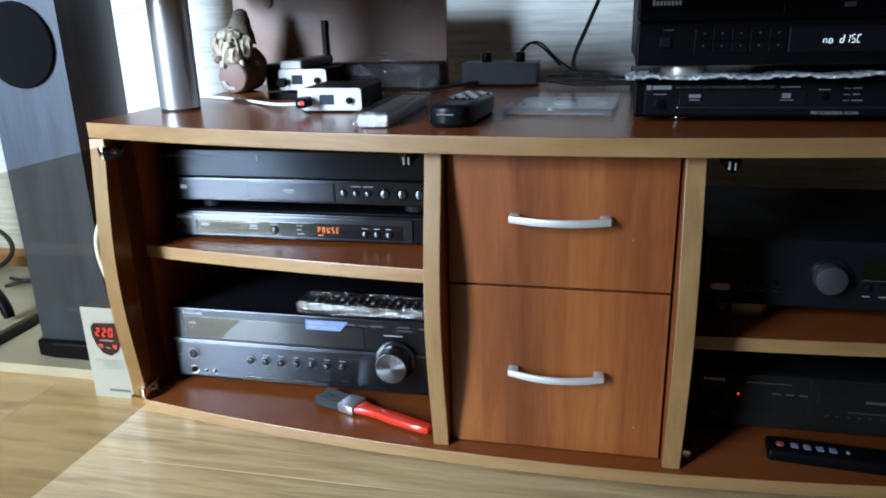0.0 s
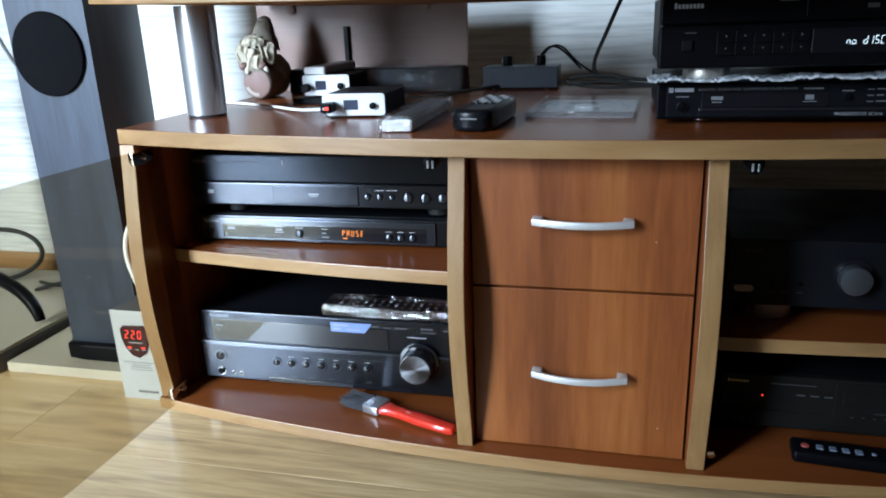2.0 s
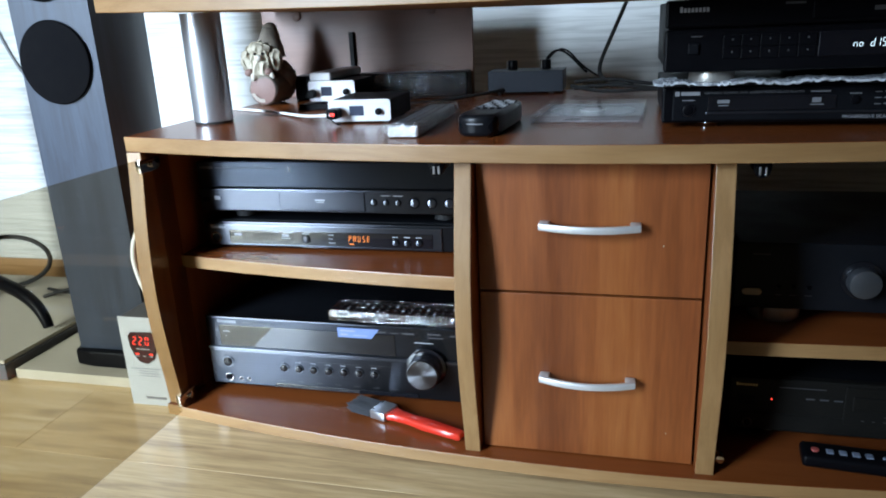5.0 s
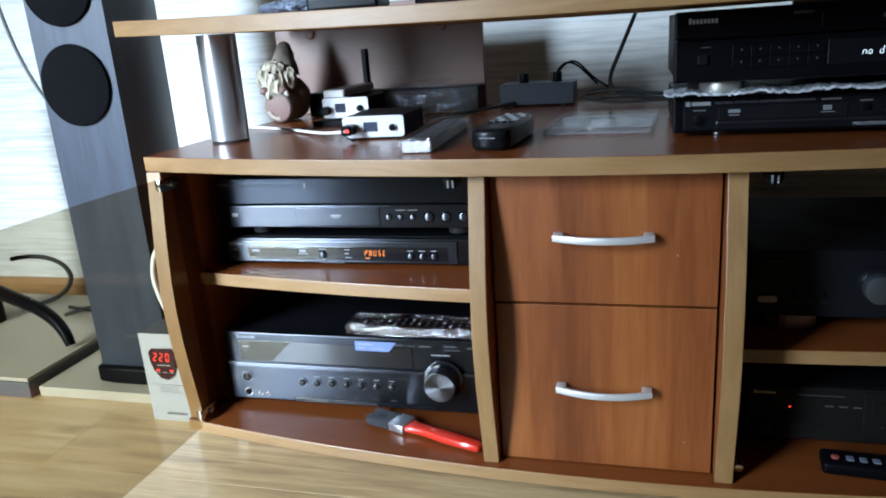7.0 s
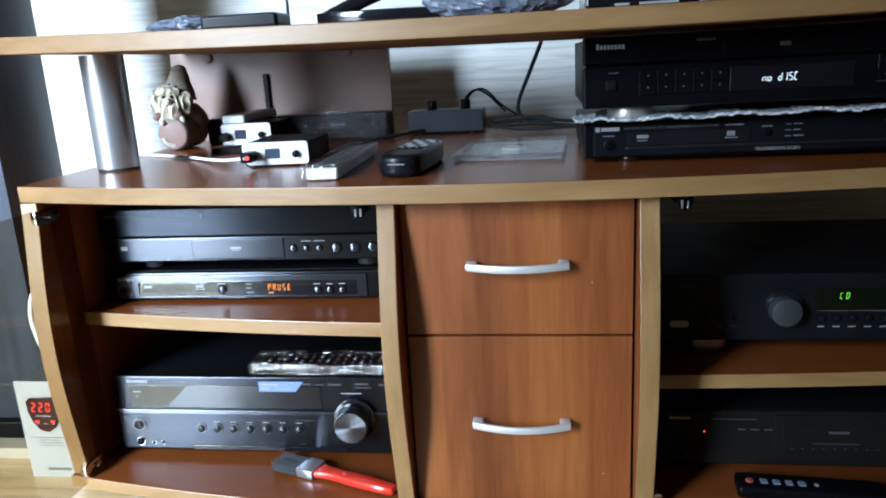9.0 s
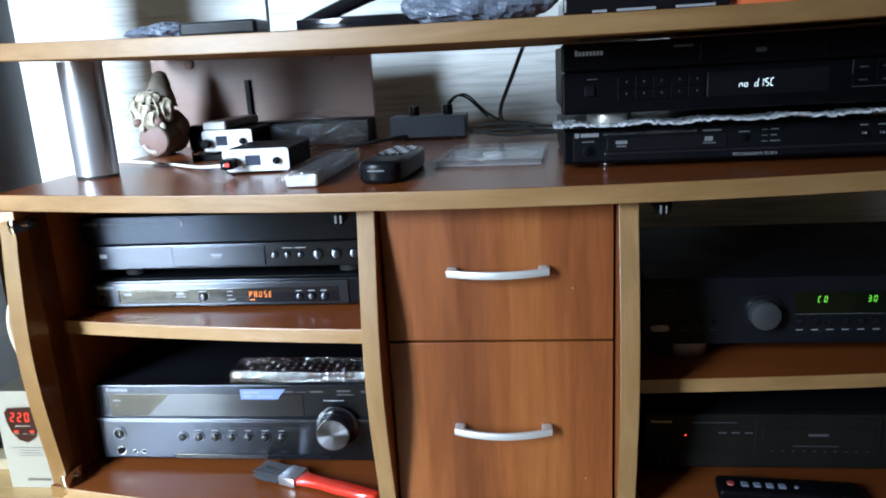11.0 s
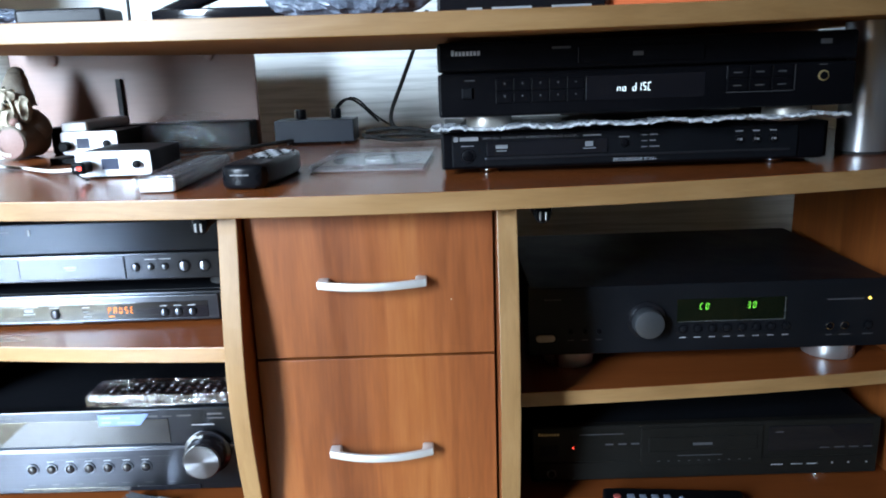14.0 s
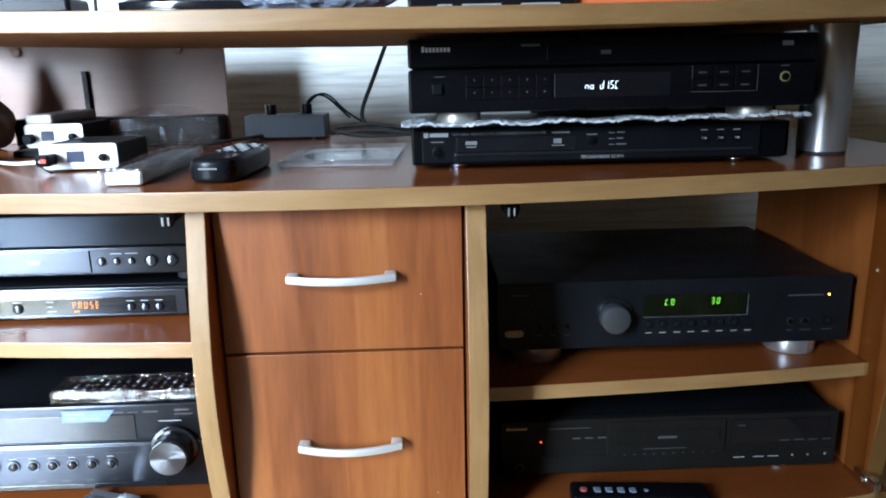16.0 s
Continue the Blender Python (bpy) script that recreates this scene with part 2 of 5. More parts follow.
CLOTH = plain("speaker_cloth", (0.0022, 0.0022, 0.003), 0.9, vary=0.3, scale=200, bump=0.4, spec=0.1)
BOARD_PALE = plain("pale_chipboard", (0.40, 0.36, 0.29), 0.6, vary=0.14, scale=20)
BOARD_SIDE = plain("grey_board_edge", (0.09, 0.09, 0.10), 0.6, vary=0.15)
FIBRE = wood("brown_fibreboard", (0.13, 0.062, 0.043), (0.175, 0.088, 0.062), (0.215, 0.110, 0.078), "x", 0.42, 0.5, broad_amount=0.8)
STONE, gnn, gnl, gnp = nodes_of("painted_resin_figure")
g_tc, g_sep, g_nz = gnn.new("ShaderNodeTexCoord"), gnn.new("ShaderNodeSeparateXYZ"), gnn.new("ShaderNodeTexNoise")
g_nz.inputs["Scale"].default_value, g_nz.inputs["Detail"].default_value = 90, 4
gnl.new(g_tc.outputs["Object"], g_sep.inputs[0])
gnl.new(g_tc.outputs["Object"], g_nz.inputs[0])
g_mad = gnn.new("ShaderNodeMath")
g_mad.operation = "MULTIPLY_ADD"
g_mad.inputs[1].default_value = 0.03
gnl.new(g_nz.outputs[0], g_mad.inputs[0])
gnl.new(g_sep.outputs["Y"], g_mad.inputs[2])
g_ramp = gnn.new("ShaderNodeMapRange")
g_ramp.inputs["From Min"].default_value, g_ramp.inputs["From Max"].default_value = -0.018, 0.012
gnl.new(g_mad.outputs[0], g_ramp.inputs[0])
g_mix = gnn.new("ShaderNodeMix")
g_mix.data_type = "RGBA"
g_mix.inputs["A"].default_value, g_mix.inputs["B"].default_value = (0.46, 0.41, 0.31, 1), (0.16, 0.13, 0.095, 1)
gnl.new(g_ramp.outputs[0], g_mix.inputs["Factor"])
gnl.new(g_mix.outputs["Result"], gnp.inputs["Base Color"])
gnp.inputs["Roughness"].default_value = 0.6
g_bp = gnn.new("ShaderNodeBump")
g_bp.inputs["Strength"].default_value, g_bp.inputs["Distance"].default_value = 0.8, 0.002
gnl.new(g_nz.outputs[0], g_bp.inputs["Height"])
gnl.new(g_bp.outputs[0], gnp.inputs["Normal"])
STAB_GREY = plain("pale_grey_enamel", (0.40, 0.415, 0.43), 0.40, vary=0.05)
STAB_DARK = plain("dark_grey_enamel", (0.10, 0.10, 0.105), 0.5, vary=0.1)
MAROON = plain("maroon_display", (0.035, 0.004, 0.005), 0.12, vary=0.1, bump=0)
BLUEBLACK = plain("blue_black_aluminium", (0.0055, 0.0062, 0.0082), 0.40, metal=0.1, spec=0.25, vary=0.1)
STICKER = plain("blue_sticker", (0.16, 0.23, 0.44), 0.35, vary=0.1)
ORANGE = plain("orange_card", (0.75, 0.16, 0.05), 0.5, vary=0.05)
DOOR_GLASS = tinted_pane("bronze_tinted_glass", (0.77, 0.725, 0.63))
SHEET = film_wrap("clear_sheet", 0.80, 0.0)
BAG = film_wrap("bag_film", 0.93)
WRAP = film_wrap("clear_film", 0.72)
BUBBLE = plain("bubble_film", (0.50, 0.53, 0.57), 0.12, vary=0.5, scale=150, bump=1.0)
LED_RED = glow("red_led", (1.0, 0.05, 0.03), 4)
LED_ORANGE = glow("orange_display", (1.0, 0.27, 0.03), 2.2)
LED_GREEN = glow("green_display", (0.22, 1.0, 0.08), 1.3)
LED_WHITE = glow("white_display", (0.68, 0.88, 1.0), 2.2)
LED_AMBER = glow("amber_led", (1.0, 0.75, 0.12), 5)
SCREEN = plain("grey_lcd", (0.05, 0.06, 0.09), 0.1, vary=0.1, bump=0)

# ---------------------------------------------------------------- mesh helpers


def part(name, bm, material, parent=None, label=""):
    """Links a bmesh as one mesh object under a thing or part."""
    me = bpy.data.meshes.new(name)
    bm.to_mesh(me)
    bm.free()
    me.materials.append(material)
    ob = new(name, me)
    if parent is not None:
        ob.parent = parent
    if label:
        ob["label"] = label
    return ob


def thing(name, x, y, z, label, category, rz=0.0, group="", kind=""):
    ob = new(name)
    ob.empty_display_size = 0.05
    ob.matrix_basis = pose(x, y, z, 0, 0, rz)
    return tagged(ob, label, category, group, kind)


def smooth(ob, angle=35):
    ob.data.polygons.foreach_set("use_smooth", [True] * len(ob.data.polygons))
    bm = bmesh.new()
    bm.from_mesh(ob.data)
    for e in bm.edges:
        e.smooth = len(e.link_faces) == 2 and e.calc_face_angle(0) < radians(angle)
    bm.to_mesh(ob.data)
    bm.free()
    return ob


def box(x0, x1, y0, y1, z0, z1, bevel=0.0, bm=None, segments=2):
    b = bmesh.new()
    bmesh.ops.create_cube(b, size=1, matrix=Matrix.Translation(((x0 + x1) / 2, (y0 + y1) / 2, (z0 + z1) / 2)) @ Matrix.Diagonal((x1 - x0, y1 - y0, z1 - z0, 1)))
    if bevel:
        bmesh.ops.bevel(b, geom=list(b.edges), offset=bevel, segments=segments, profile=0.5, affect="EDGES")
    return merged(bm, b)


def merged(bm, b):
    if bm is None:
        return b
    me = bpy.data.meshes.new("tmp")
    b.to_mesh(me)
    b.free()
    bm.from_mesh(me)
    bpy.data.meshes.remove(me)
    return bm


def rod(p, q, r, bm=None, r2=None, n=24, bevel=0.0):
    """A round bar from p to q; with bevel its rims are rounded."""
    p, q = Vector(p), Vector(q)
    d = q - p
    m = Matrix.Translation((p + q) / 2) @ d.to_track_quat("Z", "Y").to_matrix().to_4x4()
    b = bmesh.new()
    bmesh.ops.create_cone(b, cap_ends=True, segments=n, radius1=r, radius2=r if r2 is None else r2, depth=d.length, matrix=m)
    if bevel:
        rims = [e for e in b.edges if len(e.link_faces) == 2 and max(len(f.verts) for f in e.link_faces) > 4]
        bmesh.ops.bevel(b, geom=rims, offset=bevel, segments=2, profile=0.5, affect="EDGES")
    return merged(bm, b)


def prism(outline, a0, a1, plane="xz", bevel=0.0, bm=None):
    """A flat outline pushed through from a0 to a1 along the axis that plane leaves out."""
    b = bmesh.new()
    put = {"xz": lambda u, v, w: (u, w, v), "xy": lambda u, v, w: (u, v, w), "yz": lambda u, v, w: (w, u, v)}[plane]
    lo = [b.verts.new(put(u, v, a0)) for u, v in outline]
    hi = [b.verts.new(put(u, v, a1)) for u, v in outline]
    n = len(outline)
    b.faces.new(lo)
    b.faces.new(hi[::-1])
    for i in range(n):
        b.faces.new((lo[i], hi[i], hi[(i + 1) % n], lo[(i + 1) % n]))
    bmesh.ops.recalc_face_normals(b, faces=list(b.faces))
    if bevel:
        caps = [e for e in b.edges if any(len(f.verts) > 4 or n == 4 for f in e.link_faces)]
        bmesh.ops.bevel(b, geom=caps, offset=bevel, segments=2, profile=0.5, affect="EDGES")
    return merged(bm, b)


def tube(points, r, name, material, parent=None, label="", res=6, radii=None):
    """A bent cable or bar through points, as a mesh."""
    cu = bpy.data.curves.new(name, "CURVE")
    cu.dimensions, cu.bevel_depth, cu.bevel_resolution, cu.use_fill_caps = "3D", r, 3, True
    sp = cu.splines.new("NURBS")
    sp.points.add(len(points) - 1)
    for i, (pt, p) in enumerate(zip(sp.points, points)):
        pt.co = (*p, 1)
        pt.radius = radii[i] if radii else 1
    sp.use_endpoint_u, sp.order_u, sp.resolution_u = True, min(4, len(points)), res
    tmp = bpy.data.objects.new("tmp", cu)
    scene.collection.objects.link(tmp)
    dg = bpy.context.evaluated_depsgraph_get()
    me = bpy.data.meshes.new_from_object(tmp.evaluated_get(dg))
    bpy.data.objects.remove(tmp)
    bpy.data.curves.remove(cu)
    me.name = name
    me.materials.clear()
    me.materials.append(material)
    me.polygons.foreach_set("use_smooth", [True] * len(me.polygons))
    ob = new(name, me)
    if parent is not None:
        ob.parent = parent
    if label:
        ob["label"] = label
    return ob


def lettering(text, x, y, z, height, material, parent, name="lettering", width=None):
    """Flat upright letters that face -y, from the left end x at baseline z."""
    cu = bpy.data.curves.new(name, "FONT")
    cu.body, cu.size, cu.extrude = text, 1.0, 0.0
    tmp = bpy.data.objects.new("tmp", cu)
    scene.collection.objects.link(tmp)
    dg = bpy.context.evaluated_depsgraph_get()
    me = bpy.data.meshes.new_from_object(tmp.evaluated_get(dg))
    bpy.data.objects.remove(tmp)
    bpy.data.curves.remove(cu)
    xs = [v.co.x for v in me.vertices]
    x0, w = min(xs), max(xs) - min(xs)
    k = height / 0.72
    kx = (width / w) if width else k
    for v in me.vertices:
        v.co = (x + (v.co.x - x0) * kx, y, z + v.co.y * k)
    me.name = name
    me.materials.append(material)
    ob = new(name, me)
    ob.parent = parent
    return ob


SEGMENTS = {"2": "abged", "0": "abcdef", "3": "abgcd", "P": "abefg", "A": "abcefg", "U": "bcdef", "S": "afgcd", "E": "adefg",
            "n": "ceg", "o": "cdeg", "d": "bcdeg", "1": "bc", "C": "adef", "D": "abcdef", " ": ""}


def digits(text, x, y, z, h, material, parent, pitch=0.72, thick=0.11, slant=0.08, name="display_digits"):
    """Seven-segment characters of height h that face -y."""
    bm = bmesh.new()
    w, t = h * 0.46, h * thick
    for i, ch in enumerate(text):
        ox = x + i * h * pitch
        for s in SEGMENTS[ch]:
            u0, u1, v0, v1 = {"a": (t, w - t, h - t, h), "g": (t, w - t, h / 2 - t / 2, h / 2 + t / 2), "d": (t, w - t, 0, t),
                              "f": (0, t, h / 2 + t / 2, h - t / 2), "b": (w - t, w, h / 2 + t / 2, h - t / 2),
                              "e": (0, t, t / 2, h / 2 - t / 2), "c": (w - t, w, t / 2, h / 2 - t / 2)}[s]
            vs = [bm.verts.new((ox + u + slant * v, y, z + v)) for u, v in ((u0, v0), (u1, v0), (u1, v1), (u0, v1))]
            bm.faces.new(vs)
    return part(name, bm, material, parent)


def bars(rows, y, material, parent, name="print_mark"):
    """Plain printed bars on a face at y: rows of (x0, x1, z0, z1)."""
    bm = bmesh.new()
    for x0, x1, z0, z1 in rows:
        bm.faces.new([bm.verts.new(c) for c in ((x0, y, z0), (x1, y, z0), (x1, y, z1), (x0, y, z1))])
    ob = part(name, bm, material, parent)
    return tagged(ob, kind="stuff") if len(rows) > 1 else ob


def wordmark(x0, x1, z0, z1, n, y, material, parent, name="maker_mark"):
    """A maker's mark as plain strokes: n upright blocks with a thin gap between them."""
    w = (x1 - x0) / n
    rows = [(x0 + i * w, x0 + (i + 0.72) * w, z0, z1 if i == 0 else z0 + (z1 - z0) * 0.75) for i in range(n)]
    return bars(rows, y, material, parent, name)


def button(x, y, z, r, depth, material, parent, name="button", ring=None):
    if ring:
        part(name + "_ring", rod((x, y, z), (x, y - depth * 0.45, z), r * 1.3, n=24), ring, parent)
    return smooth(part(name, rod((x, y, z), (x, y - depth, z), r, n=24, bevel=r * 0.2), material, parent))


# ---------------------------------------------------------------- room
def structure(name, bm, material, label, category):
    return tagged(part(name, bm, material), label, category, kind="structure")


wall_n = structure("wall_north", box(LEFT_X - 0.15, RIGHT_X + 0.15, WALL_Y, WALL_Y + 0.15, 0, CEIL), PAPER, "pale wall with horizontally ribbed wallpaper", "wall")
# added out-of-view walls; their dark warm tone only holds down and warms bounce light
DIM = plain("unseen_wall_bounce_tone", (0.27, 0.20, 0.145), 0.8, vary=0.06, scale=3)
structure("wall_west", box(LEFT_X - 0.15, LEFT_X, FRONT_Y, WALL_Y, 0, CEIL), DIM, "unseen plain wall, toned to keep the bounce light low and warm", "wall")
structure("wall_east", box(RIGHT_X, RIGHT_X + 0.15, FRONT_Y, WALL_Y, 0, CEIL), DIM, "unseen plain wall, toned to keep the bounce light low and warm", "wall")
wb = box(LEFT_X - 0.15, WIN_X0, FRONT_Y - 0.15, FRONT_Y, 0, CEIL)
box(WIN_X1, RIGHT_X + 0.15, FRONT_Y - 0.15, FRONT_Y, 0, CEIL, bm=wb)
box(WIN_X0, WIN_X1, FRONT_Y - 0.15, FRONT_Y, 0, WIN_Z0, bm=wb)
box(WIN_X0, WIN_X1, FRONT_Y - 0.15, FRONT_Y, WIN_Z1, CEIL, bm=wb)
structure("wall_south", wb, DIM, "unseen wall toned for low warm bounce light, with a tall glazed door opening", "wall")
structure("ceiling", box(LEFT_X - 0.15, RIGHT_X + 0.15, FRONT_Y - 0.15, WALL_Y + 0.15, CEIL, CEIL + 0.12), PLASTER, "plain white plastered ceiling", "ceiling")
floor = structure("floor", box(LEFT_X - 0.15, RIGHT_X + 0.15, FRONT_Y - 0.15, WALL_Y + 0.15, -0.12, -0.008), BOARD_SIDE, "pale oak laminate floor of long planks", "floor")
structure("baseboard", prism([(WALL_Y - 0.018, 0), (WALL_Y, 0), (WALL_Y, 0.055), (WALL_Y - 0.008, 0.055), (WALL_Y - 0.018, 0.04)], LEFT_X, RIGHT_X, "yz"), EDGE_X, "light wooden skirting board along the wall", "baseboard")

# ---------------------------------------------------------------- media cabinet
XC, TOP_Z, BOT_Z = 0.03, 0.487, 0.083
XL, XR = -0.606, 0.745
PL0, PL1 = -0.602, -0.580      # left side panel
PR0, PR1 = 0.654, 0.676        # right side panel
A0, A1 = -0.131, -0.111        # left partition
B0, B1 = 0.153, 0.174          # right partition
BACK = 1.22


def front(x, base=0.617, k=0.200):
    return base + k * (x - XC) ** 2


def two_tone(ob, second, test):
    ob.data.materials.append(second)
    for f in ob.data.polygons:
        if test(f.normal, f.center):
            f.material_index = 1
    return ob


def bowed_board(name, x0, x1, y_of, back, z0, z1, parent, surface=None, edge=None, bevel=0.0012):
    n = 28
    outline = [(x0 + (x1 - x0) * i / n, y_of(x0 + (x1 - x0) * i / n)) for i in range(n + 1)] + [(x1, back), (x0, back)]
    ob = part(name, prism(outline, z0, z1, "xy", bevel), surface or CHERRY_X, parent)
    return two_tone(ob, edge or EDGE_X, lambda nn, c: abs(nn.z) < 0.6 and nn.y < 0.5)


def bowed_panel(name, x0, x1, y_front, bulge, back, z0, z1, parent):
    n = 20
    outline = []
    for i in range(n + 1):
        u = i / n
        outline.append((y_front - bulge * math.sin(math.pi * u) ** 1.3, z0 + (z1 - z0) * u))
    outline += [(back, z1), (back, z0)]
    ob = part(name, prism(outline, x0, x1, "yz", 0.001), CHERRY_Z, parent)
    return two_tone(ob, EDGE_Z, lambda nn, c: abs(nn.x) < 0.7 and nn.y < -0.3)


cab = thing("media_cabinet", 0, 0, 0, "bow-fronted cherry laminate media cabinet with pale edges and open glass doors", "cabinet")
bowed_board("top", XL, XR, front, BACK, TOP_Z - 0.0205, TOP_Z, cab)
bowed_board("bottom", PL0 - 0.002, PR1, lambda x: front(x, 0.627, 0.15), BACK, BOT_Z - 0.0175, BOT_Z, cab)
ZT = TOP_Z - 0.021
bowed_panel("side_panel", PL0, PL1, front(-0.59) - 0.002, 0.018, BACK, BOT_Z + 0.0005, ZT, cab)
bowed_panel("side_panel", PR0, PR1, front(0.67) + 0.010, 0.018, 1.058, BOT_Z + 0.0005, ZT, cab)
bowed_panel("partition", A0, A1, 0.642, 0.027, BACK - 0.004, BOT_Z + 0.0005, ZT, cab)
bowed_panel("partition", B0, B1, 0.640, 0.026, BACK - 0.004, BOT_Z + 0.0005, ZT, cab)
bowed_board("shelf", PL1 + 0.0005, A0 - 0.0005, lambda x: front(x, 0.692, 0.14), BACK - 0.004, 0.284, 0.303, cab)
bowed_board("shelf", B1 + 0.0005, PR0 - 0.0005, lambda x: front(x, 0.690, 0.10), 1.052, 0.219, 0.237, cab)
part("plinth", box(-0.55, 0.63, 0.78, 0.80, 0, BOT_Z - 0.018, 0.001), CHERRY_X, cab)
for sx in (PL0 + 0.001, PR1 - 0.023):
    part("foot_panel", box(sx, sx + 0.022, 0.80, 1.20, 0, BOT_Z - 0.018, 0.001), EDGE_Z, cab)
part("back_panel", box(PL0, A1 + 0.13, BACK + 0.0005, BACK + 0.005, BOT_Z - 0.02, ZT), FIBRE, cab, "thin brown fibreboard back")
part("back_panel", box(B1 + 0.001, PR0 - 0.001, 1.0525, 1.057, BOT_Z + 0.001, 0.28), FIBRE, cab, "thin brown fibreboard back")


def bow_handle(cx, cz, y, span, drawer):
    """A flat bow handle: an arc that stands off the drawer on two short feet."""
    n, out, thick = 18, 0.0285, 0.0050
    outer, inner = [], []
    for i in range(n + 1):
        u = -1 + 2 * i / n
        d = 0.0155 + (out - 0.0155) * (1 - u * u)
        outer.append((cx + u * span / 2, y - d))
        inner.append((cx + u * (span / 2 - 0.003), y - d + thick))
    bm = prism(outer + inner[::-1], cz - 0.0043, cz + 0.0043, "xy", 0.0018)
    for s in (-1, 1):
        ex = cx + s * (span / 2 - 0.006)
        box(ex - 0.0062, ex + 0.0062, y - 0.0165, y - 0.0003, cz - 0.0043, cz + 0.0043, 0.0018, bm)
    return smooth(part("handle", bm, HANDLE, drawer, "satin silver bow handle"))


DY = 0.657
for z0, z1, hz in ((0.3035, 0.4635, 0.3885), (0.0845, 0.3005, 0.1940)):
    d = part("drawer", box(A1 + 0.0025, B0 - 0.003, DY, DY + 0.016, z0, z1, 0.0008), CHERRY_Z, cab, "cherry laminate drawer front")
    part("drawer_box", box(A1 + 0.010, B0 - 0.011, DY + 0.0165, 1.10, z0 + 0.01, z1 - 0.02), FIBRE, d)
    bow_handle(0.0225, hz, DY, 0.1145, d)
screws = [(0.105, 0.365), (0.118, 0.125)]
for x, z in screws:
    part("screw_dot", rod((x, DY - 0.0004, z), (x, DY + 0.002, z), 0.0008, n=10), BOARD_PALE, cab)


for x, s in ((-0.5765, 1), (0.6505, -1)):
    g = part("glass_door", box(-0.0025, 0.0025, -0.482, 0, 0.075, 0.4575, 0.0006), DOOR_GLASS, cab, "bronze-tinted glass door standing open")
    g.matrix_basis = pose(x, 0.744, 0, 0, 0, -s * 1.8)
    g.visible_shadow = False
    for hz in (0.449, 0.094):
        bm = box(-0.006, 0.006, -0.062, -0.024, hz - 0.007, hz + 0.007, 0.0015)
        box(0.004 * s - 0.003, 0.004 * s + 0.003, -0.068, -0.03, hz - 0.009, hz + 0.009, 0.001, bm)
        rod((0.008 * s, -0.044, hz), (0.011 * s, -0.044, hz), 0.0045, bm, n=14)
        smooth(part("hinge", bm, CHROME, g, "small chrome glass-door hinge"))
for x, z in ((-0.157, 0.4505), (0.203, 0.4510)):
    c = smooth(part("magnetic_catch", box(x - 0.0095, x + 0.0095, 0.6615, 0.695, z - 0.001, ZT - 0.0002, 0.002, rod((x, 0.660, z), (x, 0.672, z), 0.0080, n=24, bevel=0.001)), BLACK, cab, "round black magnetic door catch"))
    for dx in (-0.0030, 0.0030):
        part("pole_piece", box(x + dx - 0.0011, x + dx + 0.0011, 0.6585, 0.6605, z - 0.0045, z + 0.0045, 0.0004), ALU, c, "bright steel pole piece")
smooth(part("magnetic_catch", rod((0.182, 0.655, 0.096), (0.182, 0.668, 0.096), 0.0055, n=16, bevel=0.001), CHROME, cab))
part("screw_dot", rod((PR0 - 0.0008, 0.735, 0.353), (PR0 + 0.002, 0.735, 0.353), 0.002, n=10), WHITE, cab)

# upper shelf on two metal posts
SH0, SH1 = 0.635, 0.655


def sag(x):
    """How far the loaded shelf rises above its lowest point."""
    return 0.013 * ((x - 0.10) / 0.70) ** 2


bm = bmesh.new()
rows = []
for i in range(41):
    x = -0.618 + (XR + 0.618) * i / 40
    rows.append([bm.verts.new(c) for c in ((x, front(x), SH0 + sag(x)), (x, front(x), SH1 + sag(x)), (x, 1.15, SH1 + sag(x)), (x, 1.15, SH0 + sag(x)))])
for p, q in zip(rows, rows[1:]):
    for j in range(4):
        bm.faces.new((p[j], q[j], q[(j + 1) % 4], p[(j + 1) % 4]))
bm.faces.new(rows[0])
bm.faces.new(rows[-1])
bmesh.ops.recalc_face_normals(bm, faces=list(bm.faces))
long_edges = [e for e in bm.edges if len(e.link_faces) == 2 and e.calc_face_angle(0) > 1.2]
bmesh.ops.bevel(bm, geom=long_edges, offset=0.0012, segments=2, profile=0.5, affect="EDGES")
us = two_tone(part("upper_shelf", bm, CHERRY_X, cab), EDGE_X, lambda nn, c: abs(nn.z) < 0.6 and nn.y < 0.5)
us.data.materials.append(UNDER)
for f in us.data.polygons:
    if f.normal.z < -0.6:
        f.material_index = 2
for x, y in ((-0.5445, 0.829), (0.608, 0.806)):
    p = smooth(part("post", rod((x, y, TOP_Z + 0.004), (x, y, SH0 + sag(x + (0.029 if x < 0 else -0.029)) - 0.0003), 0.0285, n=48), ALU, cab, "round brushed-metal shelf post"))
    part("post_foot", rod((x, y, TOP_Z + 0.0002), (x, y, TOP_Z + 0.0042), 0.0275, n=40), RUBBER, p)

# ---------------------------------------------------------------- hi-fi units


def unit(name, x0, y, z0, w, h, depth, label, category, shell=BLACK_METAL, feet=None, foot_h=0.008, foot_r=0.016):
    """A hi-fi case with folded cover, screws and four feet; its front lies at local y = 0."""
    t = thing(name, x0, y, z0, label, category)
    body = part("case", box(0.004, w - 0.004, 0.012, depth, foot_h, foot_h + h - 0.002, 0.0015), shell, t, "black painted steel case")
    for fx in (0.055, w - 0.055):
        for fy in (0.035, depth - 0.05):
            f = smooth(part("foot", rod((fx, fy, 0.0002), (fx, fy, foot_h), foot_r, n=32, bevel=0.0015), feet or RUBBER, t))
    return t


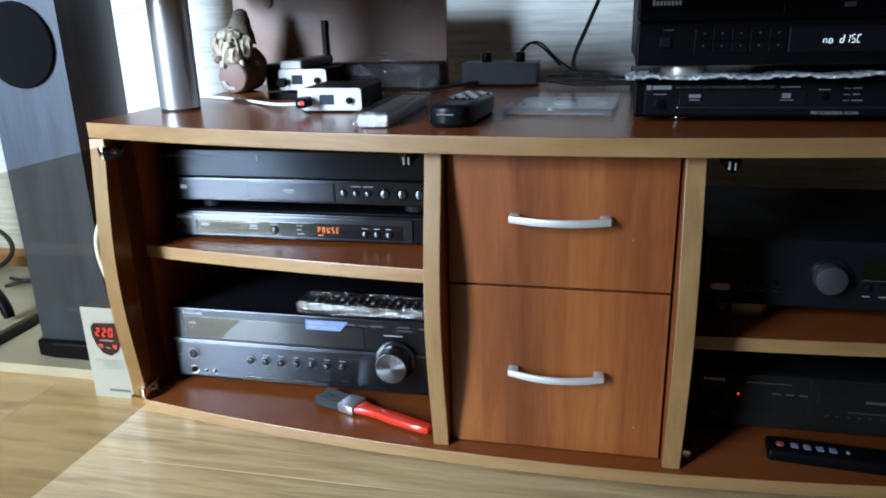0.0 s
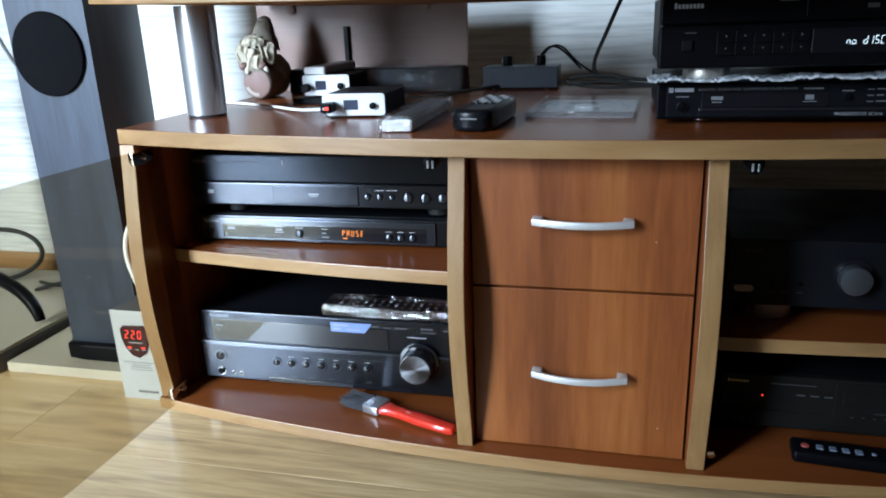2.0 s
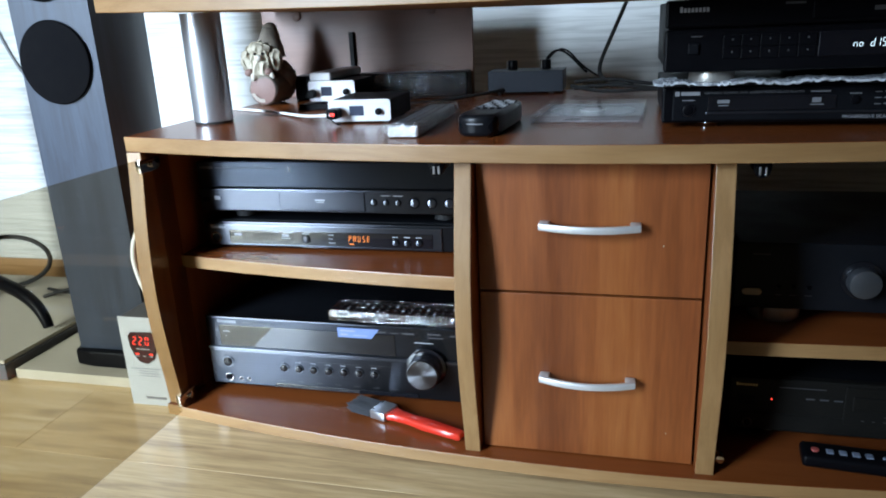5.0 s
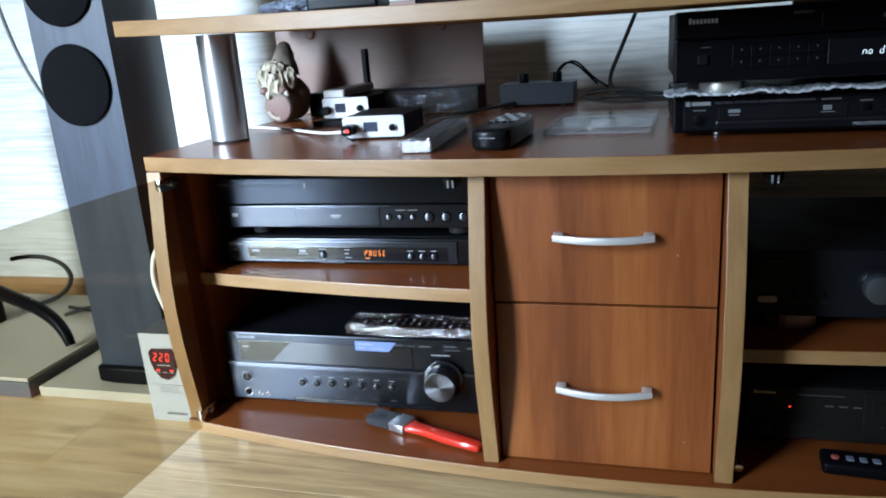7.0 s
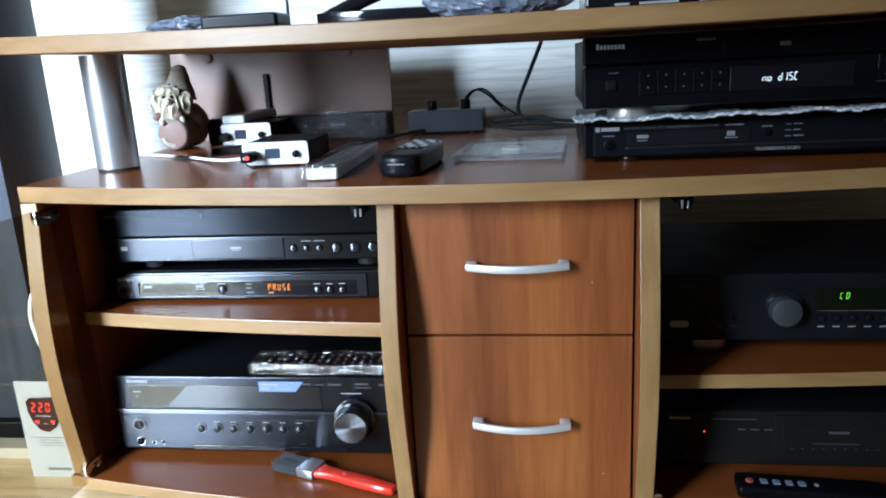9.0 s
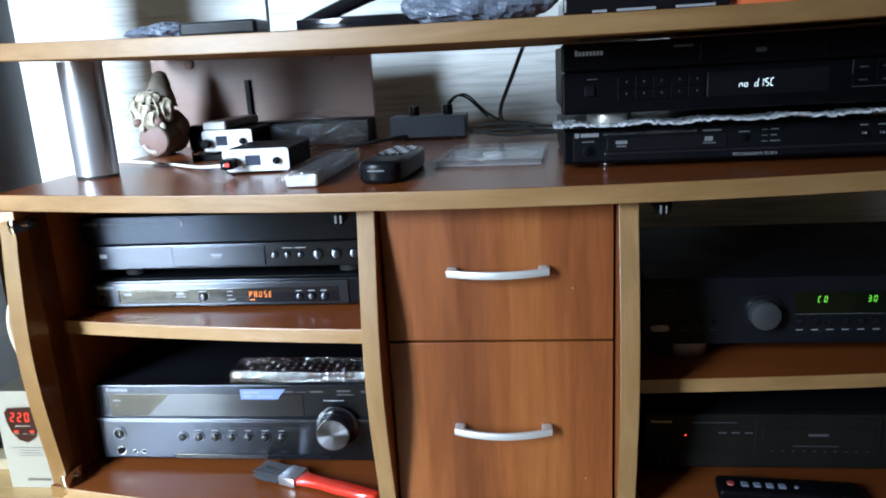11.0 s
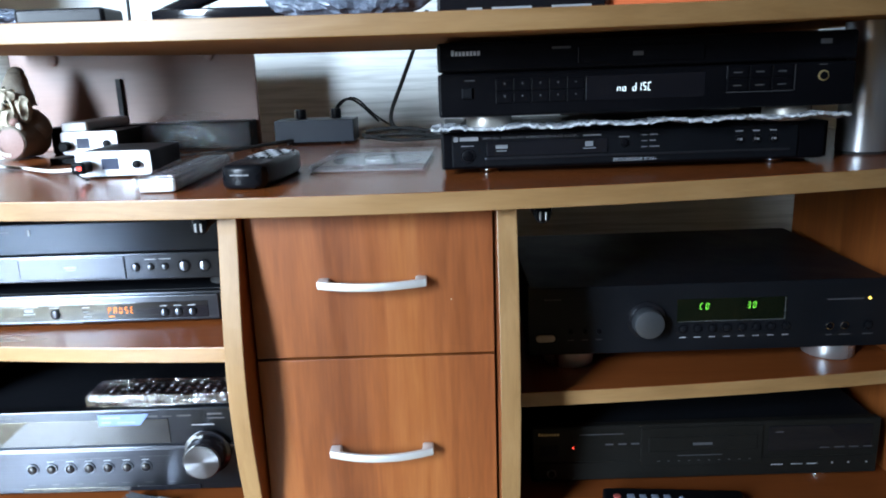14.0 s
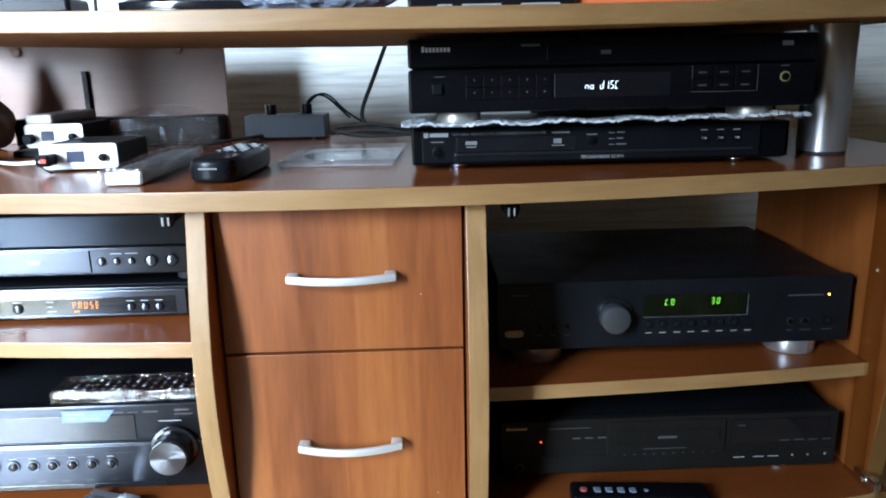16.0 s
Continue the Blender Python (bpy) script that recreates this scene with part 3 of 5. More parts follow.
# Blu-ray player above the disc player
UW = 0.425
dvd = unit("disc_player", -0.561, 0.785, 0.3033, UW, 0.041, 0.26, "black disc player with grey front and orange display", "disc player", foot_h=0.003)
part("fascia", box(0, UW, 0, 0.0118, 0.006, 0.045, 0.003), FASCIA, dvd)
part("control_strip", box(0.012, 0.375, -0.0035, 0.0005, 0.0085, 0.0415, 0.0015), FASCIA_GREY, dvd, "brushed grey control strip")
part("display_window", box(0.045, 0.362, -0.0042, -0.003, 0.012, 0.033, 0.0004), SMOKE, dvd)
part("disc_tray", box(0.049, 0.150, -0.0050, -0.0040, 0.019, 0.0315, 0.0006), BLACK_GLOSS, dvd)
digits("PAUSE", 0.236, -0.0046, 0.0195, 0.0088, LED_ORANGE, dvd, pitch=0.80)
bars([(0.2365, 0.244, 0.0155, 0.0168)], -0.0046, LED_ORANGE, dvd, "display_mark")
wordmark(0.012 + 0.004, 0.040, 0.0345, 0.0395, 8, -0.0039, PRINT, dvd)
bars([(0.054, 0.066, 0.0245, 0.0285), (0.132, 0.143, 0.0245, 0.0285), (0.130, 0.145, 0.0215, 0.0228), (0.164, 0.176, 0.029, 0.0303), (0.205, 0.214, 0.0285, 0.0297),
      (0.205, 0.212, 0.0225, 0.0237), (0.205, 0.216, 0.0165, 0.0177)], -0.0053, PRINT, dvd)
bars([(0.16, 0.20, 0.0072, 0.0085)], -0.0002, PRINT, dvd)
button(0.023, -0.0036, 0.021, 0.0065, 0.003, BLACK, dvd, ring=CHROME)
button(0.170, -0.0043, 0.021, 0.0048, 0.003, FASCIA_GREY, dvd, ring=BLACK)
for i in range(3):
    button(0.307 + 0.0175 * i, -0.0043, 0.020, 0.0042, 0.003, FASCIA_GREY, dvd, ring=BLACK)
    bars([(0.302 + 0.0175 * i, 0.311 + 0.0175 * i, 0.0275, 0.0286)], -0.0046, PRINT, dvd)

bd = unit("bluray_player", -0.559, 0.785, 0.3475, UW, 0.076, 0.26, "black Blu-ray player stacked on the disc player", "Blu-ray player", foot_h=0.014)
part("upper_window", box(0, UW, 0.0, 0.0118, 0.0495, 0.0885, 0.002), FASCIA_GLOSS, bd, "glossy smoked upper window")
part("fascia", box(0, UW, -0.002, 0.0118, 0.014, 0.0485, 0.0025), FASCIA, bd)
part("disc_tray", box(0.131, 0.263, -0.0035, -0.0015, 0.0175, 0.0455, 0.0012), FASCIA, bd, "disc tray door")
bars([(0.006, 0.028, 0.0775, 0.0815), (0.032, 0.058, 0.0785, 0.0800), (0.060, 0.125, 0.0785, 0.0797)], -0.0004, PRINT_DIM, bd, "maker_mark")
bars([(0.026, 0.036, 0.032, 0.0375), (0.187, 0.203, 0.032, 0.0345), (0.189, 0.201, 0.0295, 0.0305)], -0.0039, PRINT, bd)
part("power_button", box(0.006, 0.018, -0.004, -0.0019, 0.028, 0.0355, 0.001), BLACK, bd)
for x, r in ((0.276, 0.0042), (0.294, 0.0036), (0.312, 0.0036), (0.336, 0.0062), (0.361, 0.0062), (0.386, 0.0062)):
    button(x, -0.0022, 0.031, r, 0.003, FASCIA_GREY, bd, ring=BLACK)
bars([(0.287, 0.301, 0.0400, 0.0411), (0.305, 0.320, 0.0400, 0.0411)], -0.0024, PRINT, bd)
part("standby_lamp", box(0.1485, 0.151, -0.001, 0.0005, 0.074, 0.0815), PRINT, bd)

for c in dvd.children:
    if c.name.split('.')[0] not in ('case', 'foot'):
        c.location.z = -0.003

# receiver in the lower left bay
RW = 0.421
rcv = unit("av_receiver", -0.556, 0.747, BOT_Z + 0.0005, RW, 0.112, 0.33, "black receiver with a grey glossy front and large volume knob", "receiver", foot_h=0.010)
part("upper_fascia", box(0, RW, -0.001, 0.0118, 0.0715, 0.1220, 0.002), FASCIA, rcv)
part("lower_fascia", box(0, RW, -0.004, 0.0118, 0.0100, 0.0705, 0.003), FASCIA, rcv)
part("trim_line", box(0, RW, -0.0055, -0.0005, 0.0695, 0.0732, 0.0008), FASCIA_GREY, rcv)
part("display_window", box(0.022, 0.303, -0.0022, -0.0005, 0.0755, 0.109, 0.0004), SMOKE, rcv, "smoked display window")
wordmark(0.020, 0.052, 0.1125, 0.1180, 8, -0.0015, PRINT, rcv)
bars([(0.061, 0.108, 0.1135, 0.1155), (0.275, 0.290, 0.111, 0.1135), (0.296, 0.308, 0.111, 0.1125), (0.314, 0.332, 0.1108, 0.1133), (0.352, 0.370, 0.112, 0.1145), (0.352, 0.374, 0.107, 0.1085), (0.385, 0.402, 0.111, 0.1135)], -0.0015, PRINT_DIM, rcv)
bars([(0.028, 0.040, 0.0985, 0.1000), (0.032, 0.0335, 0.091, 0.0925), (0.332, 0.360, 0.099, 0.1003)], -0.0026, PRINT, rcv)
st = prism([(0.216, 0.1015), (0.268, 0.1015), (0.280, 0.1165), (0.216, 0.1165)], -0.0029, -0.0024, "xz")
sticker = part("sticker", st, STICKER, rcv, "shiny pale blue feature sticker")
bars([(0.220, 0.244, 0.111, 0.1135), (0.220, 0.232, 0.105, 0.1075), (0.240, 0.262, 0.105, 0.1065)], -0.0033, PRINT, sticker)
button(0.031, -0.004, 0.0495, 0.0072, 0.004, BLACK_GLOSS, rcv, "power_button", FASCIA_GREY)
button(0.030, -0.004, 0.0235, 0.0052, 0.004, BLACK, rcv, "headphone_jack", CHROME)
for x in (0.050, 0.063):
    button(x, -0.004, 0.0215, 0.0026, 0.002, BLACK, rcv, "input_jack", CHROME)
for i in range(7):
    x = 0.125 + 0.0240 * i
    button(x, -0.004, 0.0455, 0.0055, 0.0045, BLACK_GLOSS, rcv, "button", FASCIA_GREY)
    if i != 0:
        bars([(x - 0.005, x + 0.004, 0.0545, 0.0555)], -0.0044, PRINT, rcv)
bars([(0.150, 0.172, 0.0570, 0.0576), (0.180, 0.245, 0.0580, 0.0586), (0.262, 0.300, 0.0590, 0.0596)], -0.0044, PRINT_DIM, rcv)
part("flap", box(0.108, 0.335, -0.0052, -0.0035, 0.0115, 0.0185, 0.0008), BLACK_GLOSS, rcv, "narrow glossy flap")
bars([(0.115 + 0.03 * i, 0.125 + 0.03 * i, 0.0225, 0.0236) for i in range(7)], -0.0044, PRINT_DIM, rcv)
KX, KZ = 0.3495, 0.064
smooth(part("knob_ring", rod((KX, -0.0042, KZ), (KX, -0.0085, KZ), 0.0295, n=56, bevel=0.001), BLACK_GLOSS, rcv))
k = smooth(part("volume_knob", rod((KX, -0.0086, KZ), (KX, -0.032, KZ), 0.0245, r2=0.0235, n=64, bevel=0.0015), BLACK_GLOSS, rcv, "large black volume knob"))
spun, sn, sl, spb = nodes_of("spun_aluminium")
spb.inputs["Base Color"].default_value = (0.13, 0.133, 0.142, 1)
spb.inputs["Metallic"].default_value, spb.inputs["Roughness"].default_value, spb.inputs["Anisotropic"].default_value = 1, 0.34, 0.95
tg = sn.new("ShaderNodeTangent")
tg.direction_type, tg.axis = "RADIAL", "Y"
sl.new(tg.outputs[0], spb.inputs["Tangent"])
face = part("knob_face", rod((0, -0.0004, 0), (0, 0.0006, 0), 0.0215, n=64), spun, k, "spun metal knob face")
face.location = (KX, -0.0328, KZ)

# amplifier in the upper right bay
AW = 0.440
amp = unit("amplifier", 0.197, 0.753, 0.2373, AW, 0.086, 0.29, "black amplifier with green display and round grey knob", "amplifier", BLUEBLACK, ALU, 0.020, 0.031)
part("fascia", box(0, AW, 0, 0.0118, 0.0200, 0.1060, 0.0015), BLUEBLACK, amp)
part("display_window", box(0.180, 0.312, -0.0006, 0.0005, 0.0575, 0.0870, 0.0003), plain("green_black_window", (0.004, 0.006, 0.003), 0.1, vary=0, bump=0), amp)
bars([(0.1815, 0.3105, 0.0584, 0.0588), (0.3098, 0.3103, 0.0590, 0.0860)], -0.0009, PRINT_MID, amp, "display_rim")
digits("CD", 0.207, -0.0009, 0.0735, 0.0080, LED_GREEN, amp, pitch=0.88, thick=0.10)
digits("30", 0.264, -0.0009, 0.0735, 0.0080, LED_GREEN, amp, pitch=0.86, thick=0.10)
smooth(part("knob_ring", rod((0.1425, -0.0001, 0.0625), (0.1425, -0.004, 0.0625), 0.0235, n=48), BLACK_GLOSS, amp))
smooth(part("volume_knob", rod((0.1425, -0.0042, 0.0625), (0.1425, -0.0205, 0.0625), 0.0180, r2=0.0174, n=56, bevel=0.0012), plain("grey_anodised", (0.13, 0.14, 0.155), 0.38, metal=0.8, vary=0.06), amp, "round grey volume knob"))
for i in range(8):
    button(0.188 + 0.0178 * i, -0.0001, 0.0495, 0.0042, 0.003, BLUEBLACK, amp, ring=BLACK)
bars([(0.184 + 0.0178 * i, 0.192 + 0.0178 * i, 0.0375, 0.0387) for i in range(8)], -0.0005, PRINT, amp)
for x in (0.366, 0.384):
    button(x, -0.0001, 0.0475, 0.0038, 0.002, BLACK, amp, "jack_socket", CHROME)
button(0.412, -0.0001, 0.0475, 0.0042, 0.003, BLUEBLACK, amp, ring=BLACK)
bars([(0.362, 0.369, 0.0355, 0.0367), (0.378, 0.392, 0.0355, 0.0367), (0.406, 0.419, 0.0355, 0.0367), (0.360, 0.404, 0.0805, 0.0822)], -0.0005, PRINT_DIM, amp)
for i in range(3):
    button(0.052 + 0.017 * i, -0.0001, 0.0500, 0.0030, 0.002, BLACK, amp)
bars([(0.048 + 0.017 * i, 0.056 + 0.017 * i, 0.0385, 0.0395) for i in range(3)], -0.0005, PRINT_DIM, amp)
pb = prism([(0.017 + 0.0125 * 0 + 0.005 * math.cos(a) - (0.0065 if math.cos(a) < 0 else -0.0065) + 0.004, 0.0425 + 0.0042 * math.sin(a)) for a in [math.pi * 2 * (i + 0.5) / 20 for i in range(20)]], -0.003, 0, "xz")
part("power_button", pb, plain("pale_champagne", (0.55, 0.44, 0.34), 0.35, vary=0.05), amp, "pale oval power button")
smooth(part("power_lamp", rod((0.411, 0.0, 0.0815), (0.411, -0.0012, 0.0815), 0.0012, n=14), LED_AMBER, amp))
wordmark(0.020, 0.040, 0.0905, 0.0925, 8, -0.0005, PRINT_DIM, amp)

# CD player in the lower right bay
TW = 0.430
OLD_BLACK = plain("old_black_plastic", (0.009, 0.0084, 0.0074), 0.42, vary=0.2, spec=0.10)
tec = unit("cd_player", 0.199, 0.735, BOT_Z + 0.0003, TW, 0.074, 0.28, "old black CD player with small grey lettering", "CD player", foot_h=0.012, feet=ALU)
part("fascia", box(0, TW, 0, 0.0118, 0.0120, 0.0860, 0.002), OLD_BLACK, tec)
part("lower_strip", box(0.002, TW - 0.002, -0.0016, 0.0005, 0.0145, 0.0375, 0.0008), OLD_BLACK, tec)
part("tray_surround", box(0.135, 0.285, -0.0022, 0.0005, 0.030, 0.082, 0.001), OLD_BLACK, tec)
part("disc_tray", box(0.144, 0.278, -0.0038, -0.0015, 0.0505, 0.070, 0.0012), OLD_BLACK, tec)
part("display_window", box(0.292, 0.420, -0.0012, 0.0005, 0.046, 0.079, 0.0004), SMOKE, tec)
wordmark(0.008, 0.034, 0.0745, 0.0785, 8, -0.0004, GOLD, tec)
bars([(0.010, 0.032, 0.048, 0.062)], -0.0006, BLACK_METAL, tec, "power_key")
bars([(0.090 + 0.016 * i, 0.100 + 0.016 * i, 0.062, 0.064) for i in range(3)] + [(0.058, 0.112, 0.0765, 0.0775), (0.198, 0.222, 0.0585, 0.062), (0.180, 0.235, 0.0445, 0.0455)]
     + [(0.155 + 0.0125 * i, 0.158 + 0.0125 * i, 0.0375, 0.0385) for i in range(10)], -0.0040, PRINT_DIM, tec)
bars([(0.356 + 0.018 * i, 0.368 + 0.018 * i, 0.0485, 0.0497) for i in range(4)] + [(0.300, 0.310, 0.071, 0.072)], -0.0015, PRINT_DIM, tec)
bars([(0.297, 0.312, 0.0270, 0.0282), (0.322, 0.336, 0.0270, 0.0282), (0.342, 0.355, 0.0270, 0.0282), (0.372, 0.3745, 0.0268, 0.0293), (0.392, 0.3945, 0.0268, 0.0293), (0.414, 0.4165, 0.0268, 0.0293)], -0.0019, PRINT, tec)
smooth(part("power_lamp", rod((0.051, 0.0, 0.0575), (0.051, -0.001, 0.0575), 0.0009, n=12), LED_RED, tec))
button(0.024, -0.0016, 0.0235, 0.0045, 0.003, BLACK, tec, "headphone_jack", FASCIA_GREY)

# disc player and CD player on the cabinet top
YW = 0.436
yam = unit("disc_player", 0.099, 0.725, TOP_Z + 0.0003, YW, 0.042, 0.25, "slim black disc player standing on the cabinet top", "disc player", feet=CHROME, foot_h=0.006, foot_r=0.012)
part("fascia", box(0, YW - 0.012, 0, 0.0118, 0.006, 0.0475, 0.003), BLACK, yam)
part("control_strip", box(0.012, 0.392, -0.0030, 0.0005, 0.009, 0.0450, 0.0012), BLACK_METAL, yam)
part("trim_line", box(0.048, 0.384, -0.0040, -0.0025, 0.0165, 0.0190, 0.0005), FASCIA_GREY, yam)
part("disc_tray", box(0.050, 0.183, -0.0042, -0.0026, 0.0205, 0.0365, 0.0006), BLACK_GLOSS, yam)
bars([(0.014, 0.019, 0.0372, 0.0425), (0.0205, 0.041, 0.0378, 0.0420)], -0.0034, PRINT, yam, "maker_mark")
lettering("NATURAL SOUND DVD AUDIO/VIDEO SA-CD PLAYER", 0.046, -0.0034, 0.0390, 0.0026, PRINT_MID, yam, width=0.104)
bars([(0.156, 0.176, 0.0392, 0.0408)], -0.0034, PRINT_MID, yam)
bars([(0.060, 0.073, 0.0285, 0.0325), (0.061, 0.072, 0.0255, 0.0267), (0.158, 0.167, 0.0280, 0.0335), (0.156, 0.170, 0.0255, 0.0265)], -0.0046, PRINT_MID, yam)
bars([(0.220, 0.2265, 0.0380, 0.0388), (0.220, 0.2265, 0.0315, 0.0323), (0.220, 0.2265, 0.0250, 0.0258), (0.229, 0.238, 0.038, 0.0392), (0.229, 0.236, 0.0315, 0.0327), (0.229, 0.240, 0.025, 0.0262),
      (0.195, 0.207, 0.0365, 0.0377), (0.022, 0.036, 0.0318, 0.0328)], -0.0034, PRINT_MID, yam)
lettering("PROGRESSIVE SCAN", 0.190, -0.0034, 0.0105, 0.0036, PRINT, yam, width=0.047)
button(0.029, -0.0030, 0.0215, 0.0062, 0.003, BLACK, yam, "power_button", BLACK_GLOSS)
button(0.201, -0.0030, 0.0310, 0.0048, 0.003, BLACK, yam)
for i in range(3):
    button(0.327 + 0.0185 * i, -0.0030, 0.0305, 0.0045, 0.003, BLACK, yam)
    bars([(0.323 + 0.0185 * i, 0.331 + 0.0185 * i, 0.0385, 0.0395)], -0.0034, PRINT, yam)
    bars([(0.3245 + 0.0185 * i, 0.3252 + 0.0185 * i, 0.0290, 0.0320), (0.3268 + 0.0185 * i, 0.3295 + 0.0185 * i, 0.0292, 0.0312)], -0.0063, PRINT, yam)

SW = 0.441
swd = unit("cd_player", 0.098, 0.707, 0.5355, SW, 0.077, 0.28, "black CD player with white display, stacked on bubble wrap", "CD player", feet=plain("dull_silver_foot", (0.42, 0.40, 0.36), 0.38, metal=0.7, vary=0.08), foot_h=0.0165, foot_r=0.025)
part("upper_fascia", box(0, SW, 0, 0.0118, 0.0635, 0.0935, 0.003), BLACK, swd)
part("lower_fascia", box(0, SW, -0.0015, 0.0118, 0.0165, 0.0620, 0.003), BLACK, swd)
part("disc_tray", box(0.148, 0.280, -0.0022, 0.0005, 0.0690, 0.0850, 0.0006), BLACK, swd)
part("display_window", box(0.156, 0.282, -0.0024, -0.0010, 0.0300, 0.0555, 0.0004), SMOKE, swd)
for i in range(5):
    for j in range(2):
        part("key", box(0.061 + 0.0188 * i, 0.0792 + 0.0188 * i, -0.0030, -0.0012, 0.0300 + 0.0128 * j, 0.0422 + 0.0128 * j, 0.0006), BLACK, swd)
bars([(0.0695 + 0.0188 * i, 0.0712 + 0.0188 * i, 0.0365 + 0.0128 * j, 0.0382 + 0.0128 * j) for i in range(5) for j in range(2)], -0.0033, PRINT_DIM, swd)
digits("no d1SC", 0.189, -0.0027, 0.0385, 0.0084, LED_WHITE, swd, pitch=0.64, thick=0.09)
wordmark(0.015, 0.046, 0.0800, 0.0860, 8, -0.0004, PRINT, swd)
bars([(0.120, 0.140, 0.0840, 0.0865), (0.205, 0.216, 0.0745, 0.0790), (0.400, 0.412, 0.0800, 0.0850), (0.028, 0.039, 0.0540, 0.0550)], -0.0025, PRINT_DIM, swd)
part("power_button", box(0.025, 0.036, -0.005, -0.0014, 0.036, 0.0470, 0.001), BLACK_METAL, swd)
for i in range(3):
    for j in range(2):
        part("key", box(0.305 + 0.0235 * i, 0.327 + 0.0235 * i, -0.0028, -0.0012, 0.0345 + 0.0135 * j, 0.0470 + 0.0135 * j, 0.0006), BLACK, swd)
bars([(0.311 + 0.0235 * i, 0.320 + 0.0235 * i, 0.0395 + 0.0135 * j, 0.0407 + 0.0135 * j) for i in range(3) for j in range(2)], -0.0031, PRINT_DIM, swd)
bars([(0.304, 0.3046, 0.047, 0.061), (0.304, 0.375, 0.0330, 0.0336), (0.3755, 0.3761, 0.0335, 0.061), (0.400, 0.409, 0.0585, 0.0595), (0.156, 0.1566, 0.030, 0.0555)], -0.0027, PRINT_DIM, swd)
button(0.406, -0.0015, 0.0475, 0.0042, 0.003, BLACK, swd, "headphone_jack", plain("brass", (0.8, 0.62, 0.3), 0.4, metal=0.8))

# crumpled bubble wrap between the two
random.seed(5)
bm = bmesh.new()
NX, NY = 170, 6
grid = [[bm.verts.new((0.089 + 0.444 * i / NX, 0.700 + 0.055 * j / NY - (0.003 + 0.005 * random.random() if j == 0 else 0), 0.5395 + 0.004 * i / NX * (j < 2) + 0.0030 * random.random() + 0.0012 * math.sin(i * 0.21))) for j in range(NY + 1)] for i in range(NX + 1)]
for i in range(NX):
    for j in range(NY):
        bm.faces.new((grid[i][j], grid[i + 1][j], grid[i + 1][j + 1], grid[i][j + 1]))
bw = part("bubble_wrap", bm, BUBBLE)
md = bw.modifiers.new("thickness", "SOLIDIFY")
md.thickness = 0.0026
tagged(smooth(bw, 25), "crumpled clear bubble wrap between the stacked players", "bubble wrap")

# ---------------------------------------------------------------- things on the cabinet top
# resin gnome figure with a round badge, one plain mesh
bm = bmesh.new()


def blob(x, y, z, rx, ry, rz, seg=20):
    b = bmesh.new()
    bmesh.ops.create_uvsphere(b, u_segments=seg, v_segments=12, radius=1, matrix=Matrix.Translation((x, y, z)) @ Matrix.Diagonal((rx, ry, rz, 1)))
    return b


def add_body(b, index, strength=0.0, scale=(90, 90, 90)):
    """Adds one form to the figure with its paint and a carved surface."""
    for v in b.verts:
        c = Vector((v.co.x * scale[0], v.co.y * scale[1], v.co.z * scale[2]))
        v.co += Vector((noise.noise(c), noise.noise(c + Vector((7, 3, 1))), 0.4 * noise.noise(c + Vector((2, 9, 5))))) * strength
        v.co.z = max(v.co.z, 0.0004)
    for f in b.faces:
        f.material_index = index
    merged(bm, b)


FUR = (170, 170, 45)
add_body(rod((-0.008, -0.034, 0.0275), (0.014, 0.030, 0.033), 0.0265, r2=0.0335, n=40, bevel=0.002), 1, 0.0012)
add_body(rod((-0.0085, -0.0354, 0.0275), (-0.0078, -0.0335, 0.0275), 0.0245, n=40, bevel=0.0006), 2)
add_body(blob(0.016, 0.016, 0.046, 0.031, 0.028, 0.032), 1, 0.004)
for x, y, z, rx, ry, rz in ((-0.008, -0.006, 0.082, 0.030, 0.026, 0.030), (-0.010, -0.024, 0.062, 0.022, 0.012, 0.024), (-0.030, -0.014, 0.078, 0.013, 0.013, 0.021), (0.016, -0.012, 0.078, 0.013, 0.014, 0.022), (-0.012, -0.022, 0.098, 0.020, 0.010, 0.011)):
    b = blob(x, y, z, rx, ry, rz, 64)
    bmesh.ops.subdivide_edges(b, edges=list(b.edges), cuts=1, use_grid_fill=True)
    add_body(b, 0, 0.0065, FUR)
add_body(blob(-0.010, -0.034, 0.083, 0.0062, 0.006, 0.006), 3)
for x in (-0.029, 0.004):
    add_body(blob(x, -0.031, 0.0585, 0.0085, 0.007, 0.007), 2, 0.001)
    add_body(blob(x + 0.006, -0.034, 0.051, 0.0045, 0.004, 0.007), 3, 0.001)
for x in (-0.016, -0.003):
    add_body(blob(x, -0.031, 0.090, 0.0028, 0.0025, 0.0022, 12), 4)
b = rod((0.004, 0.004, 0.086), (0.010, 0.010, 0.132), 0.0305, r2=0.0125, n=40, bevel=0.0)
bmesh.ops.subdivide_edges(b, edges=[e for e in b.edges if abs(e.verts[0].co.z - e.verts[1].co.z) > 0.02], cuts=8)
add_body(b, 1, 0.0022, (60, 60, 90))
add_body(blob(0.0102, 0.0102, 0.132, 0.0125, 0.0125, 0.010), 1)
for i in range(13):
    t = radians(200 + 11.5 * i)
    ux, uz = math.cos(t), math.sin(t)
    cx, cz, wd = -0.0083 + 0.0185 * ux, 0.0275 + 0.0185 * uz, 0.0013
    b = bmesh.new()
    b.faces.new([b.verts.new((cx + s * ux * 0.003 - k * uz * wd, -0.0359, cz + s * uz * 0.003 + k * ux * wd)) for s, k in ((-1, -1), (1, -1), (1, 1), (-1, 1))])
    add_body(b, 3)
gn = part("figurine", bm, STONE)
